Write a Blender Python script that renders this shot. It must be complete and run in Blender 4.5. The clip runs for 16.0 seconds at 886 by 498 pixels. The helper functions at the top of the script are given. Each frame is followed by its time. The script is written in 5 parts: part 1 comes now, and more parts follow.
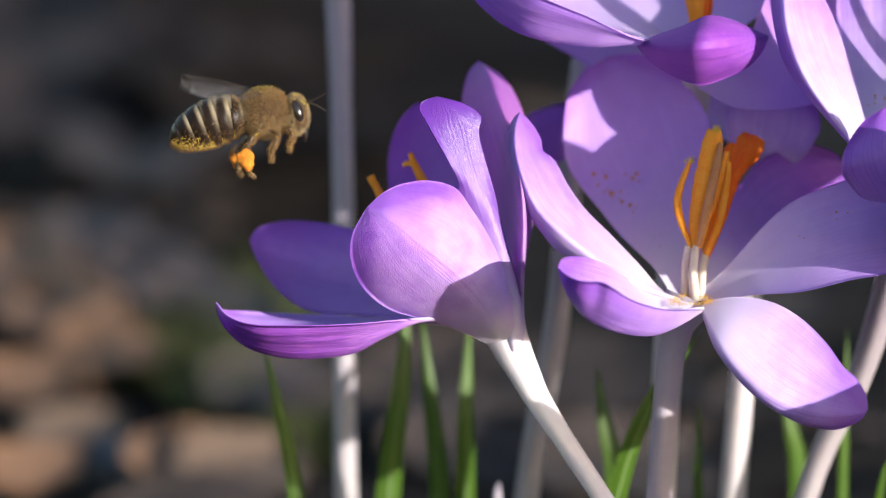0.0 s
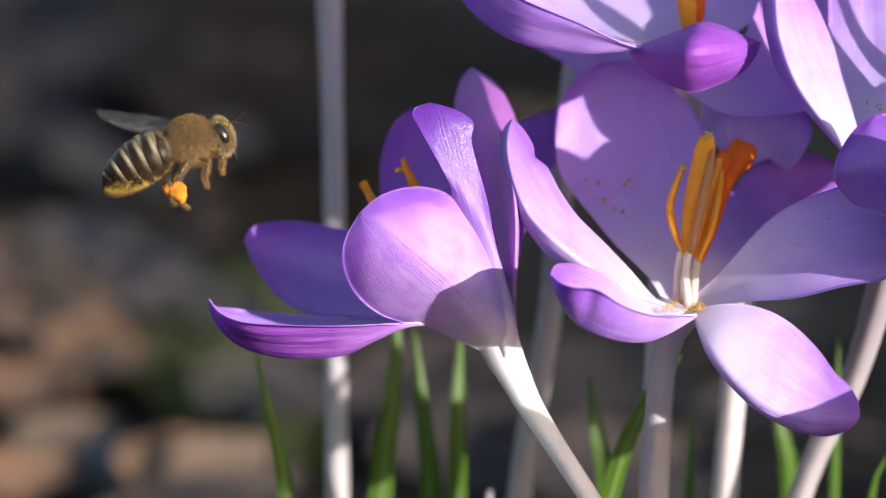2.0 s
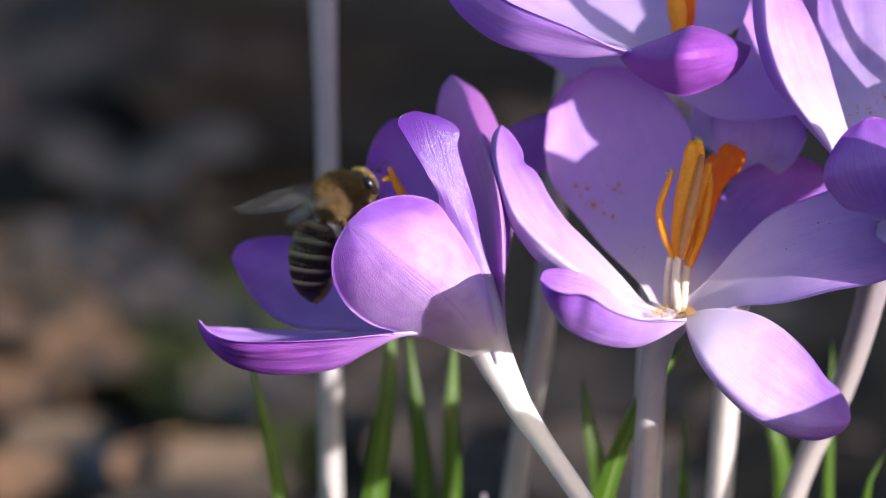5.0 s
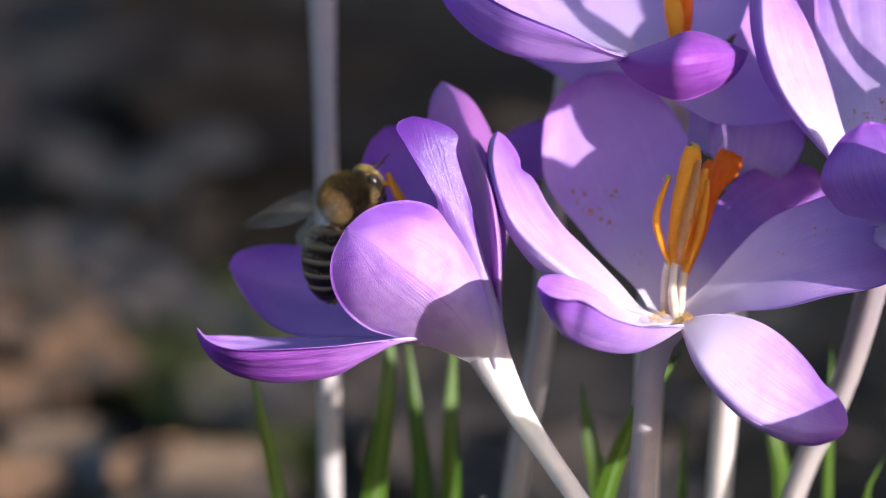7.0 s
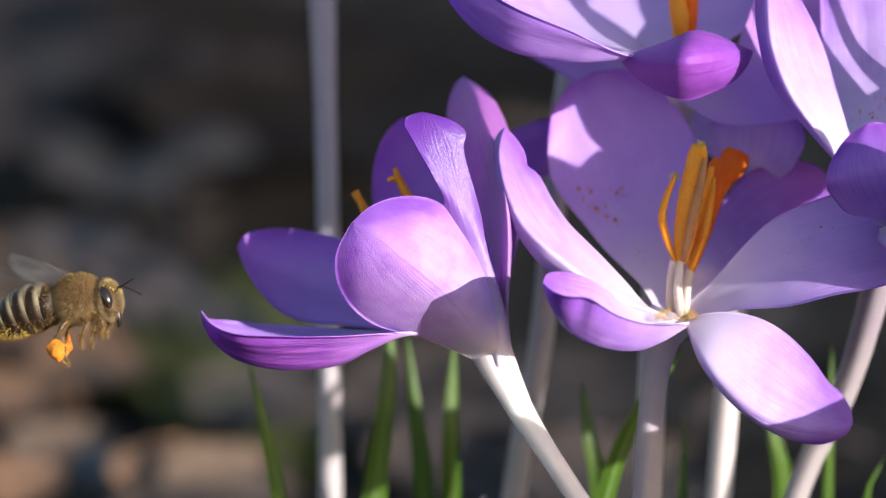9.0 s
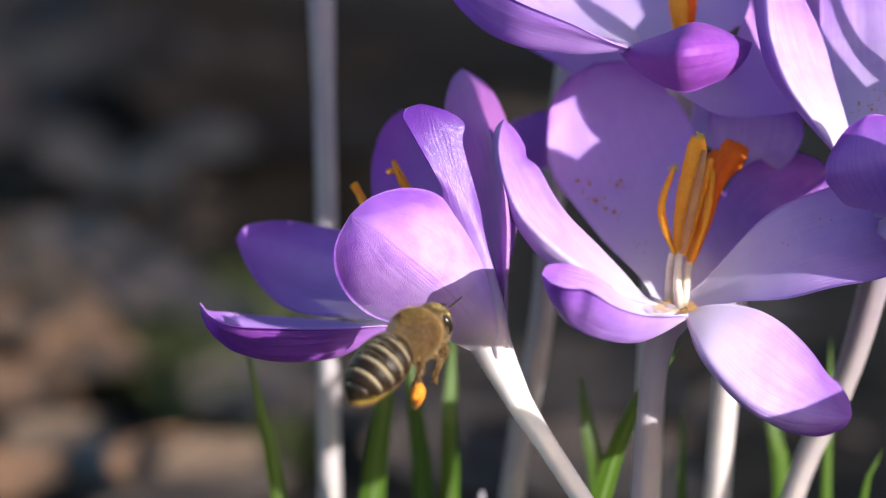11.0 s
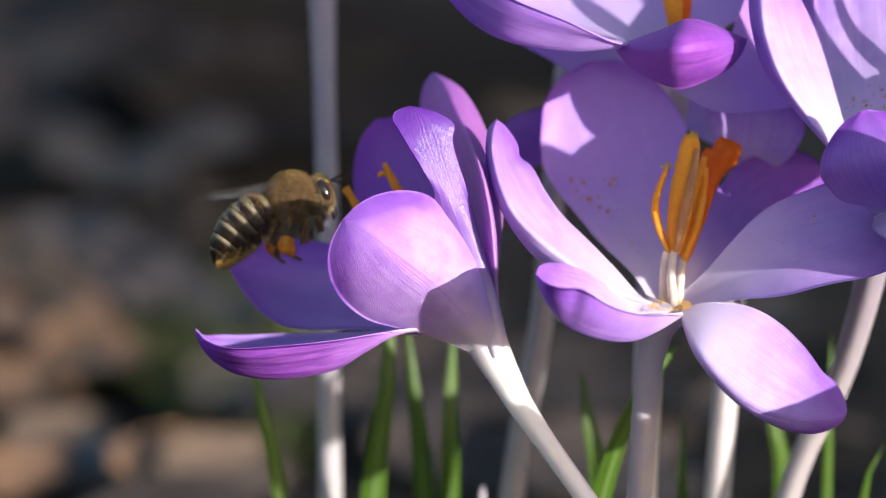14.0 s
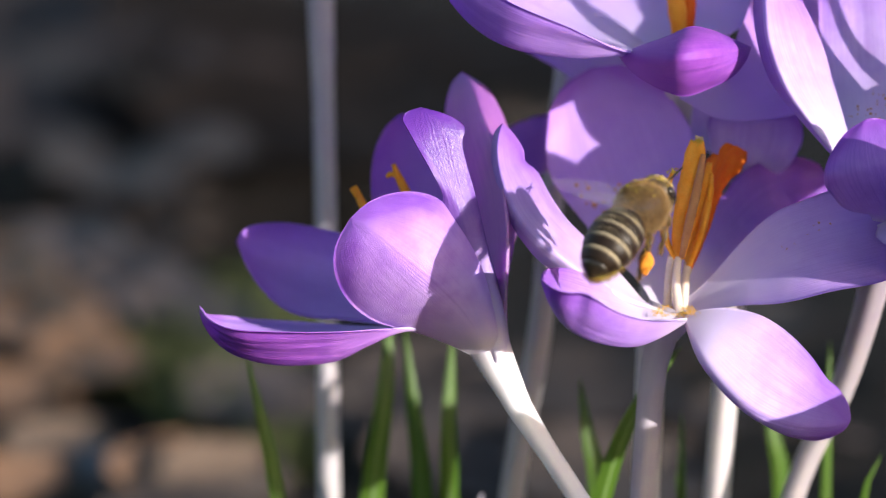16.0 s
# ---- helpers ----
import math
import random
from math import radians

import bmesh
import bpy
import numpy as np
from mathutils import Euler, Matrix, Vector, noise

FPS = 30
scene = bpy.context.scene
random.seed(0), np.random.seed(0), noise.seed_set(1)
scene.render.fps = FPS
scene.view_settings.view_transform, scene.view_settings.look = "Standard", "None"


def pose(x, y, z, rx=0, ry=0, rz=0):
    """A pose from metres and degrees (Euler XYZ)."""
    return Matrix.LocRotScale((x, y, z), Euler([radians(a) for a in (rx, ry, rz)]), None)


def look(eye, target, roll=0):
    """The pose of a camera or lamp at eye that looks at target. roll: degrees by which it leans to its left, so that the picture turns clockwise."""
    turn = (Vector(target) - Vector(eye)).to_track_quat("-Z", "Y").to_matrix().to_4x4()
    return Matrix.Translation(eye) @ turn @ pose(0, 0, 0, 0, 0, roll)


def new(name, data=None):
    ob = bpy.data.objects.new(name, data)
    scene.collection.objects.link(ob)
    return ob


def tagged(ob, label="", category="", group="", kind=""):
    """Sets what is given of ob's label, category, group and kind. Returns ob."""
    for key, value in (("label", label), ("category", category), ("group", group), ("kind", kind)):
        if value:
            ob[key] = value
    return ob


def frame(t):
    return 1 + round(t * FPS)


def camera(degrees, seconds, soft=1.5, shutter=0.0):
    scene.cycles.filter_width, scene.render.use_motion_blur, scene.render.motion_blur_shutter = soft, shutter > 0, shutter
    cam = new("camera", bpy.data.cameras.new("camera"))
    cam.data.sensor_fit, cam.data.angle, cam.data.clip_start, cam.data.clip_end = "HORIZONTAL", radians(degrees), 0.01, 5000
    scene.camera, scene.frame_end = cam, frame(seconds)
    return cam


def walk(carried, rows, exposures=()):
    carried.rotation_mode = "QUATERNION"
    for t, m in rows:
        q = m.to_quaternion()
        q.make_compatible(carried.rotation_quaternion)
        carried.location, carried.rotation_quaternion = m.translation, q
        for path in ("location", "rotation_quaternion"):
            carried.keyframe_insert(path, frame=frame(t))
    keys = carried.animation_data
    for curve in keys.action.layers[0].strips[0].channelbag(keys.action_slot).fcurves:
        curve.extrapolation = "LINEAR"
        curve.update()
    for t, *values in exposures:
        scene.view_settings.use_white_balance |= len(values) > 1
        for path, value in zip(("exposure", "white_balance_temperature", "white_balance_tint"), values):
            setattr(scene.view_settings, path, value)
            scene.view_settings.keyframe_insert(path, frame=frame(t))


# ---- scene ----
# ---------------------------------------------------------------- camera
LENS, TILT, MID = 14.0, -13.0, 0.085
REACH = 784 * 0.00005 / math.tan(radians(LENS / 2))
cam = camera(LENS, 16.0, soft=1.1)
ct, st = math.cos(radians(TILT)), math.sin(radians(TILT))
RIGHT, AHEAD = Vector((1, 0, 0)), Vector((0, ct, st))
UP, NEAR = Vector((0, -st, ct)), Vector((0, -ct, -st))
FOCUS = Vector((0, 0, MID))
EYE = FOCUS + NEAR * REACH
# seconds, then the pan to the left and upwards in units of 0.05 mm at the flowers
PAN = [
    (0.0, 32, -32), (0.5, 25, -30), (1.0, 24, -28), (1.5, 19, -17), (2.0, 16.5, -20), (2.5, 10.5, -21),
    (3.0, 9, -19.5), (3.5, 7, -18.5), (4.0, 7, -20), (6.5, 3, -2), (7.0, 4, -5), (7.5, 3, -2.5), (8.0, 0, 0),
    (8.5, 2, -2), (9.0, 4.5, -5), (11.5, 2, -23), (12.0, 3, -28), (12.5, 1, -34), (13.0, 2, -28.5),
    (13.5, 2, -29), (14.0, 3.5, -26.5), (14.5, 4, -13.5), (15.0, 2, -10), (15.5, 0, -8), (16.0, 1, -12),
]
UNIT = 0.00005 / REACH
walk(cam, [(t, pose(*EYE, 90 + TILT + math.degrees(dy * UNIT), 0, math.degrees(dx * UNIT))) for t, dx, dy in PAN],
     exposures=[(0.0, 0.89), (16.0, 0.89)])
cam.data.dof.use_dof = True
cam.data.dof.focus_distance = REACH - 0.009
cam.data.dof.aperture_fstop = 19.0
cam.data.dof.aperture_blades = 7


def at(x, y, w=0.0):
    """A place in the bed: x to the right and y down in 0.05 mm on the upright plane of the flowers, w mm nearer."""
    k = 1 - w * 0.001 / REACH
    return FOCUS + RIGHT * ((x - 784) * 0.00005 * k) + UP * ((441 - y) * 0.00005 * k) + NEAR * (w * 0.001)


def soil_at(x, y, z=0.0):
    """The place on the soil behind the flowers along the line through at(x, y)."""
    d = at(x, y) - EYE
    return EYE + d * ((z - EYE.z) / d.z)


def axis(r, u, n):
    return (RIGHT * r + UP * u + NEAR * n).normalized()


# ---------------------------------------------------------------- world and sun
TO_SUN = (RIGHT * 0.70 + UP * 0.055 + NEAR * 0.70).normalized()
world = bpy.data.worlds.new("world")
scene.world = world
world.use_nodes = True
sky = world.node_tree.nodes.new("ShaderNodeTexSky")
sky.sky_type, sky.sun_disc = "NISHITA", False
sky.sun_elevation = math.asin(TO_SUN.z)
sky.sun_rotation = math.atan2(TO_SUN.x, TO_SUN.y)
back = world.node_tree.nodes["Background"]
back.inputs["Strength"].default_value = 0.15
world.node_tree.links.new(sky.outputs[0], back.inputs[0])
sun = new("sun", bpy.data.lights.new("sun", "SUN"))
sun.data.energy, sun.data.angle, sun.data.color = 5.0, radians(0.55), (1.0, 0.95, 0.88)
sun.matrix_world = look(TO_SUN * 3, (0, 0, 0))


# ---------------------------------------------------------------- materials
class Nodes:
    """A node material under construction."""

    def __init__(self, name):
        self.m = bpy.data.materials.new(name)
        self.m.use_nodes = True
        self.t = self.m.node_tree
        self.b = self.t.nodes["Principled BSDF"]
        self.o = self.t.nodes["Material Output"]

    def add(self, kind, **values):
        n = self.t.nodes.new(kind)
        for k, v in values.items():
            n.inputs[k.replace("_", " ")].default_value = v
        return n

    def link(self, a, b):
        self.t.links.new(a, b)

    def ramp(self, fac, stops):
        n = self.t.nodes.new("ShaderNodeValToRGB")
        while len(n.color_ramp.elements) < len(stops):
            n.color_ramp.elements.new(0.5)
        for e, (p, c) in zip(n.color_ramp.elements, stops):
            e.position = p
            e.color = (*c, 1) if len(c) == 3 else c
        self.link(fac, n.inputs[0])
        return n.outputs[0]

    def noise(self, scale, detail=3.0, coords=None, rough=0.6):
        n = self.add("ShaderNodeTexNoise", Scale=scale, Detail=detail, Roughness=rough)
        if coords:
            self.link(coords, n.inputs["Vector"])
        return n.outputs["Fac"]

    def coords(self, which="Object", scale=(1, 1, 1)):
        c = self.t.nodes.new("ShaderNodeTexCoord")
        mp = self.t.nodes.new("ShaderNodeMapping")
        mp.inputs["Scale"].default_value = scale
        self.link(c.outputs[which], mp.inputs[0])
        return mp.outputs[0]

    def mix(self, fac, a, b, blend="MIX"):
        n = self.t.nodes.new("ShaderNodeMix")
        n.data_type, n.blend_type = "RGBA", blend
        for v, i in ((fac, 0), (a, 6), (b, 7)):
            if isinstance(v, (int, float)):
                n.inputs[i].default_value = v
            elif isinstance(v, tuple):
                n.inputs[i].default_value = (*v, 1)
            else:
                self.link(v, n.inputs[i])
        return n.outputs[2]

    def bump(self, height, strength, distance):
        n = self.add("ShaderNodeBump", Strength=strength, Distance=distance)
        self.link(height, n.inputs["Height"])
        self.link(n.outputs[0], self.b.inputs["Normal"])
        return n.outputs[0]

    def thin(self, colour, share, normal=None):
        """Lets light through: a share of translucent scattering in that colour."""
        tr = self.t.nodes.new("ShaderNodeBsdfTranslucent")
        self.link(colour, tr.inputs[0])
        if normal:
            self.link(normal, tr.inputs["Normal"])
        mx = self.add("ShaderNodeMixShader", Fac=share)
        self.link(self.b.outputs[0], mx.inputs[1])
        self.link(tr.outputs[0], mx.inputs[2])
        self.link(mx.outputs[0], self.o.inputs[0])


def mat_petal(name, stops, share=0.4, gloss=0.45, veins=0.3, tint=(0.62, 0.30, 0.90), edge=0.22, relief=0.35, cells=0.10, spec=0.35, blotch=0.25, midrib=0.0, glint=0.0, spread=0.4, wax=0.22):
    n = Nodes(name)
    if name.startswith("petal"):
        stops = [(p, (r * 0.98, g * 0.935, b)) for p, (r, g, b) in stops]
    uv = n.t.nodes.new("ShaderNodeTexCoord").outputs["UV"]
    sep = n.t.nodes.new("ShaderNodeSeparateXYZ")
    n.link(uv, sep.inputs[0])
    off = n.add("ShaderNodeMath")
    off.operation = "MULTIPLY_ADD"
    n.link(sep.outputs[0], off.inputs[0])
    off.inputs[1].default_value, off.inputs[2].default_value = 2.0, -1.0
    rim = n.add("ShaderNodeMath")
    rim.operation = "POWER"
    ab = n.add("ShaderNodeMath")
    ab.operation = "ABSOLUTE"
    n.link(off.outputs[0], ab.inputs[0])
    n.link(ab.outputs[0], rim.inputs[0])
    rim.inputs[1].default_value = 2.5
    far = n.add("ShaderNodeMath")
    far.operation = "MULTIPLY_ADD"
    n.link(rim.outputs[0], far.inputs[0])
    far.inputs[1].default_value, far.inputs[2].default_value = edge, 1.0
    reach = n.add("ShaderNodeMath")
    reach.operation = "MULTIPLY"
    n.link(far.outputs[0], reach.inputs[0])
    n.link(sep.outputs[1], reach.inputs[1])
    along = n.ramp(reach.outputs[0], stops)
    mp = n.add("ShaderNodeMapping")
    mp.inputs["Scale"].default_value = (75, 2.2, 1)
    n.link(uv, mp.inputs[0])
    vein = n.noise(1.0, 4.0, mp.outputs[0], 0.65)
    mottle = n.noise(420, 3.0, n.coords())
    dark = n.ramp(vein, [(0.34, (0.62, 0.46, 0.80)), (0.58, (1, 1, 1))])
    blade_part = n.ramp(sep.outputs[1], [(0.22, (0, 0, 0)), (0.48, (1, 1, 1)), (0.86, (1, 1, 1)), (0.98, (0, 0, 0))])
    c = n.mix(n.mix(1.0, (veins,) * 3, blade_part, "MULTIPLY"), along, dark, "MULTIPLY")
    c = n.mix(n.mix(1.0, (blotch,) * 3, blade_part, "MULTIPLY"), c, n.ramp(mottle, [(0.35, (0.74, 0.60, 0.88)), (0.62, (1, 1, 1))]), "MULTIPLY")
    if midrib:
        line = n.ramp(ab.outputs[0], [(0.0, (0.42, 0.28, 0.62)), (0.035, (1, 1, 1))])
        c = n.mix(n.mix(1.0, (midrib,) * 3, blade_part, "MULTIPLY"), c, line, "MULTIPLY")
    n.link(c, n.b.inputs["Base Color"])
    n.b.inputs["Roughness"].default_value = gloss
    n.b.inputs["Specular IOR Level"].default_value = spec
    cell = n.add("ShaderNodeTexVoronoi", Scale=11000.0)
    n.link(n.coords(), cell.inputs["Vector"])
    h = n.mix(cells, n.mix(1.0, vein, blade_part, "MULTIPLY"), cell.outputs["Distance"])
    nrm = n.bump(h, relief, 0.0004)
    if glint:
        # the tiny domed cells of the skin, each tipped its own way, under a waxy coat
        dome = n.add("ShaderNodeTexVoronoi", Scale=26000.0)
        n.link(n.coords(), dome.inputs["Vector"])
        tip = n.add("ShaderNodeVectorMath")
        tip.operation = "MULTIPLY_ADD"
        n.link(dome.outputs["Color"], tip.inputs[0])
        tip.inputs[1].default_value, tip.inputs[2].default_value = (spread * 2,) * 3, (-spread,) * 3
        add = n.add("ShaderNodeVectorMath")
        n.link(n.t.nodes.new("ShaderNodeNewGeometry").outputs["Normal"], add.inputs[0])
        n.link(tip.outputs[0], add.inputs[1])
        unit = n.add("ShaderNodeVectorMath")
        unit.operation = "NORMALIZE"
        n.link(add.outputs[0], unit.inputs[0])
        n.link(unit.outputs[0], n.b.inputs["Coat Normal"])
        n.b.inputs["Coat Weight"].default_value = glint
        n.b.inputs["Coat Roughness"].default_value = wax
    n.thin(n.mix(0.6, c, tint, "MULTIPLY"), share, nrm)
    return n.m


WHITE = (0.88, 0.85, 0.87)
VIOLET = (0.50, 0.24, 0.74)
M_PETAL = mat_petal("petal_lilac", [(0.0, WHITE), (0.12, (0.80, 0.73, 0.88)), (0.28, (0.72, 0.58, 0.88)), (0.52, (0.62, 0.43, 0.85)), (0.9, (0.54, 0.33, 0.81)), (1.0, VIOLET)], 0.45, veins=0.2)
M_PALE = mat_petal("petal_white_lilac", [(0.0, WHITE), (0.14, WHITE), (0.30, (0.80, 0.70, 0.89)), (0.55, (0.71, 0.55, 0.87)), (0.82, (0.54, 0.34, 0.79)), (1.0, (0.40, 0.17, 0.67))], 0.42, veins=0.4, edge=0.30, relief=0.35, cells=0.25, blotch=0.45, glint=0.15)
M_DROOP = mat_petal("petal_white_to_violet", [(0.0, WHITE), (0.10, (0.86, 0.83, 0.88)), (0.28, (0.80, 0.72, 0.90)), (0.50, (0.69, 0.55, 0.88)), (0.78, (0.54, 0.35, 0.82)), (1.0, (0.38, 0.16, 0.68))], 0.42, veins=0.35, edge=0.45, relief=0.35, cells=0.25, blotch=0.45, glint=0.15)
M_WIDE = mat_petal("petal_spreading_lilac", [(0.0, WHITE), (0.18, (0.84, 0.80, 0.88)), (0.36, (0.74, 0.63, 0.88)), (0.62, (0.63, 0.45, 0.85)), (0.9, (0.54, 0.33, 0.81)), (1.0, VIOLET)], 0.45, veins=0.2)
M_OUTER = mat_petal("petal_violet", [(0.0, WHITE), (0.12, (0.72, 0.60, 0.83)), (0.30, (0.58, 0.40, 0.79)), (0.65, (0.47, 0.27, 0.73)), (0.90, (0.38, 0.16, 0.65)), (1.0, (0.28, 0.08, 0.52))], 0.4, 0.38, 0.5, relief=0.3, blotch=0.5, glint=0.3, spread=0.3)
M_FRONT = mat_petal("petal_violet_creased", [(0.0, WHITE), (0.10, WHITE), (0.17, (0.80, 0.76, 0.80)), (0.30, (0.70, 0.55, 0.82)), (0.60, (0.61, 0.385, 0.82)), (0.86, (0.55, 0.30, 0.78)), (1.0, (0.36, 0.14, 0.64))], 0.33, 0.45, 0.2, edge=0.5, relief=0.4, cells=0.3, blotch=0.7, midrib=0.3, glint=0.15, spread=0.25, wax=0.38)
M_DEEP = mat_petal("petal_magenta_violet", [(0.0, WHITE), (0.16, (0.80, 0.72, 0.86)), (0.36, (0.60, 0.38, 0.81)), (0.65, (0.46, 0.18, 0.73)), (0.88, (0.39, 0.12, 0.66)), (1.0, (0.26, 0.06, 0.48))], 0.38, 0.34, 0.6, relief=0.55, blotch=0.5, glint=0.35)
M_CURL = mat_petal("petal_magenta", [(0.0, (0.32, 0.10, 0.52)), (0.4, (0.34, 0.09, 0.52)), (0.6, (0.38, 0.10, 0.54)), (0.9, (0.36, 0.12, 0.57)), (1.0, (0.34, 0.13, 0.57))], 0.38, 0.5, 0.3, relief=0.25, edge=0.0, blotch=0.8, glint=0.2)
M_TALL = mat_petal("petal_tall_lilac", [(0.0, WHITE), (0.18, (0.82, 0.77, 0.87)), (0.38, (0.71, 0.58, 0.87)), (0.65, (0.64, 0.44, 0.86)), (0.92, (0.58, 0.37, 0.83)), (1.0, VIOLET)], 0.42, relief=0.2, veins=0.15, blotch=0.2)
M_SPARK = mat_petal("petal_violet_glossy", [(0.0, WHITE), (0.08, WHITE), (0.15, (0.74, 0.68, 0.76)), (0.30, (0.52, 0.40, 0.66)), (0.50, (0.31, 0.17, 0.52)), (0.66, (0.22, 0.085, 0.43)), (0.82, (0.16, 0.045, 0.37)), (1.0, (0.12, 0.03, 0.32))], 0.3, 0.5, 0.3, edge=0.06, relief=0.35, cells=0.3, spec=0.15, blotch=0.6, glint=0.5, spread=0.15, wax=0.27)
M_LOW = mat_petal("petal_magenta_creased", [(0.0, WHITE), (0.10, (0.78, 0.66, 0.84)), (0.26, (0.56, 0.28, 0.74)), (0.55, (0.47, 0.15, 0.64)), (0.88, (0.38, 0.10, 0.56)), (1.0, (0.24, 0.06, 0.42))], 0.38, 0.34, 0.55, edge=0.05, relief=0.6, blotch=0.7, glint=0.5, spread=0.3)
M_BACK = mat_petal("petal_shaded_violet", [(0.0, WHITE), (0.15, (0.76, 0.64, 0.84)), (0.35, (0.70, 0.50, 0.87)), (0.7, (0.66, 0.44, 0.86)), (1.0, (0.52, 0.26, 0.74))], 0.45, relief=0.2, veins=0.2)
M_CUP = mat_petal("petal_rim_violet", [(0.0, (0.68, 0.50, 0.80)), (0.3, (0.62, 0.38, 0.77)), (1.0, (0.56, 0.28, 0.73))], 0.5, relief=0.2, veins=0.2)
M_INSIDE = mat_petal("petal_inner_violet", [(0.0, WHITE), (0.15, (0.72, 0.58, 0.82)), (0.4, (0.62, 0.38, 0.80)), (0.75, (0.58, 0.30, 0.76)), (1.0, (0.46, 0.18, 0.68))], 0.45, relief=0.2, veins=0.2)
M_TOP = mat_petal("petal_folded_violet", [(0.0, WHITE), (0.05, WHITE), (0.12, (0.76, 0.70, 0.78)), (0.28, (0.74, 0.49, 0.80)), (0.55, (0.72, 0.34, 0.78)), (0.9, (0.68, 0.31, 0.77)), (1.0, (0.44, 0.18, 0.68))], 0.6, relief=0.25, edge=0.05, glint=0.15, tint=(0.80, 0.25, 0.85))
M_TUBE = mat_petal("tube_white", [(0.0, (0.62, 0.60, 0.56)), (0.3, (0.82, 0.79, 0.80)), (0.75, (0.84, 0.80, 0.88)), (0.86, WHITE), (0.965, WHITE), (1.0, (0.74, 0.64, 0.72))], 0.2, 0.5, 0.10, (0.9, 0.8, 0.75), 0.0, 0.12, 0.0)
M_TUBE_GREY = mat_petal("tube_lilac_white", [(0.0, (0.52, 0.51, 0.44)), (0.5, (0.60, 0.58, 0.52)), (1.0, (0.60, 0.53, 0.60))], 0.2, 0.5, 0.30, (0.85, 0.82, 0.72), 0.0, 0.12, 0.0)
# tall stalk: shade put into the colour, deeper and more violet towards the top
M_STALK_SHADE = mat_petal("tube_stalk_shade", [(0.0, (0.54, 0.51, 0.48)), (0.5, (0.49, 0.46, 0.45)), (1.0, (0.42, 0.36, 0.44))], 0.2, 0.5, 0.30, (0.85, 0.80, 0.76), 0.0, 0.12, 0.0)
# pale tube toned down to grey all over, standing for tubes in shade
M_TUBE_SHADE = mat_petal("tube_shade_grey", [(0.0, (0.34, 0.33, 0.29)), (0.5, (0.38, 0.36, 0.34)), (1.0, (0.40, 0.34, 0.40))], 0.2, 0.5, 0.30, (0.85, 0.80, 0.72), 0.0, 0.12, 0.0)


def mat_simple(name, a, b, scale, rough, bump=0.3, size=0.0002, share=0.0, spec=0.4):
    n = Nodes(name)
    co = n.coords()
    big, fine = n.noise(scale, 3, co), n.noise(scale * 7, 3, co)
    c = n.mix(n.ramp(big, [(0.32, (0, 0, 0)), (0.68, (1, 1, 1))]), a, b)
    c = n.mix(0.3, c, n.ramp(fine, [(0.3, (0.6, 0.6, 0.6)), (0.7, (1, 1, 1))]), "MULTIPLY")
    n.link(c, n.b.inputs["Base Color"])
    n.b.inputs["Roughness"].default_value = rough
    n.b.inputs["Specular IOR Level"].default_value = spec
    nrm = n.bump(fine, bump, size)
    if share:
        n.thin(c, share, nrm)
    return n.m


M_ANTHER = mat_simple("anther_orange", (0.92, 0.38, 0.02), (0.94, 0.48, 0.06), 900, 0.7, 0.6, 0.0001, 0.4)
M_GROOVE = mat_simple("anther_groove", (0.55, 0.25, 0.10), (0.62, 0.32, 0.14), 900, 0.6, 0.5, 0.0001, 0.4)
M_STIGMA = mat_simple("stigma_orange_red", (0.88, 0.15, 0.006), (0.90, 0.24, 0.012), 900, 0.65, 0.6, 0.0001, 0.45)
M_FILAMENT = mat_simple("filament_cream", (0.80, 0.72, 0.62), (0.72, 0.60, 0.50), 700, 0.5, 0.2, 0.0001, 0.3)
M_POLLEN = mat_simple("pollen_yellow", (0.58, 0.40, 0.035), (0.74, 0.57, 0.09), 1500, 0.8)
M_DUST = mat_simple("pollen_golden", (0.80, 0.43, 0.03), (0.86, 0.55, 0.07), 1500, 0.8, 0.3, 0.0001, 0.3)
M_SPOT = mat_simple("pollen_rust", (0.60, 0.26, 0.07), (0.50, 0.19, 0.05), 900, 0.85)
M_BALL = mat_simple("pollen_ball_orange", (0.58, 0.15, 0.008), (0.68, 0.26, 0.02), 1600, 0.85, 0.8, 0.0002)
M_FUR = mat_simple("fur_tan", (0.21, 0.11, 0.04), (0.45, 0.265, 0.105), 650, 0.8, 0.0, 0.0001, 0.35)
M_FUR_PALE = mat_simple("fur_cream", (0.50, 0.375, 0.21), (0.40, 0.28, 0.14), 500, 0.8, 0.0, 0.0001, 0.35)
M_BAND = mat_simple("fur_grey_cream", (0.46, 0.39, 0.28), (0.34, 0.28, 0.19), 500, 0.85, 0.0, 0.0001, 0.3)
M_HIDE = mat_simple("hide_brown", (0.10, 0.055, 0.022), (0.06, 0.034, 0.015), 700, 0.85, 0.4, 0.0001)
M_CHITIN = mat_simple("chitin_dark_brown", (0.045, 0.028, 0.014), (0.09, 0.052, 0.022), 700, 0.45, 0.3, 0.00006, 0.0, 0.35)
M_TAIL = mat_simple("chitin_black", (0.012, 0.009, 0.007), (0.022, 0.015, 0.010), 700, 0.28, 0.2, 0.00005, 0.0, 0.45)
M_LEG = mat_simple("chitin_amber", (0.085, 0.048, 0.02), (0.04, 0.024, 0.011), 800, 0.35, 0.4, 0.00006)
M_FEELER = mat_simple("feeler_black", (0.014, 0.010, 0.008), (0.022, 0.015, 0.011), 900, 0.7, 0.2, 0.00004, 0.0, 0.15)
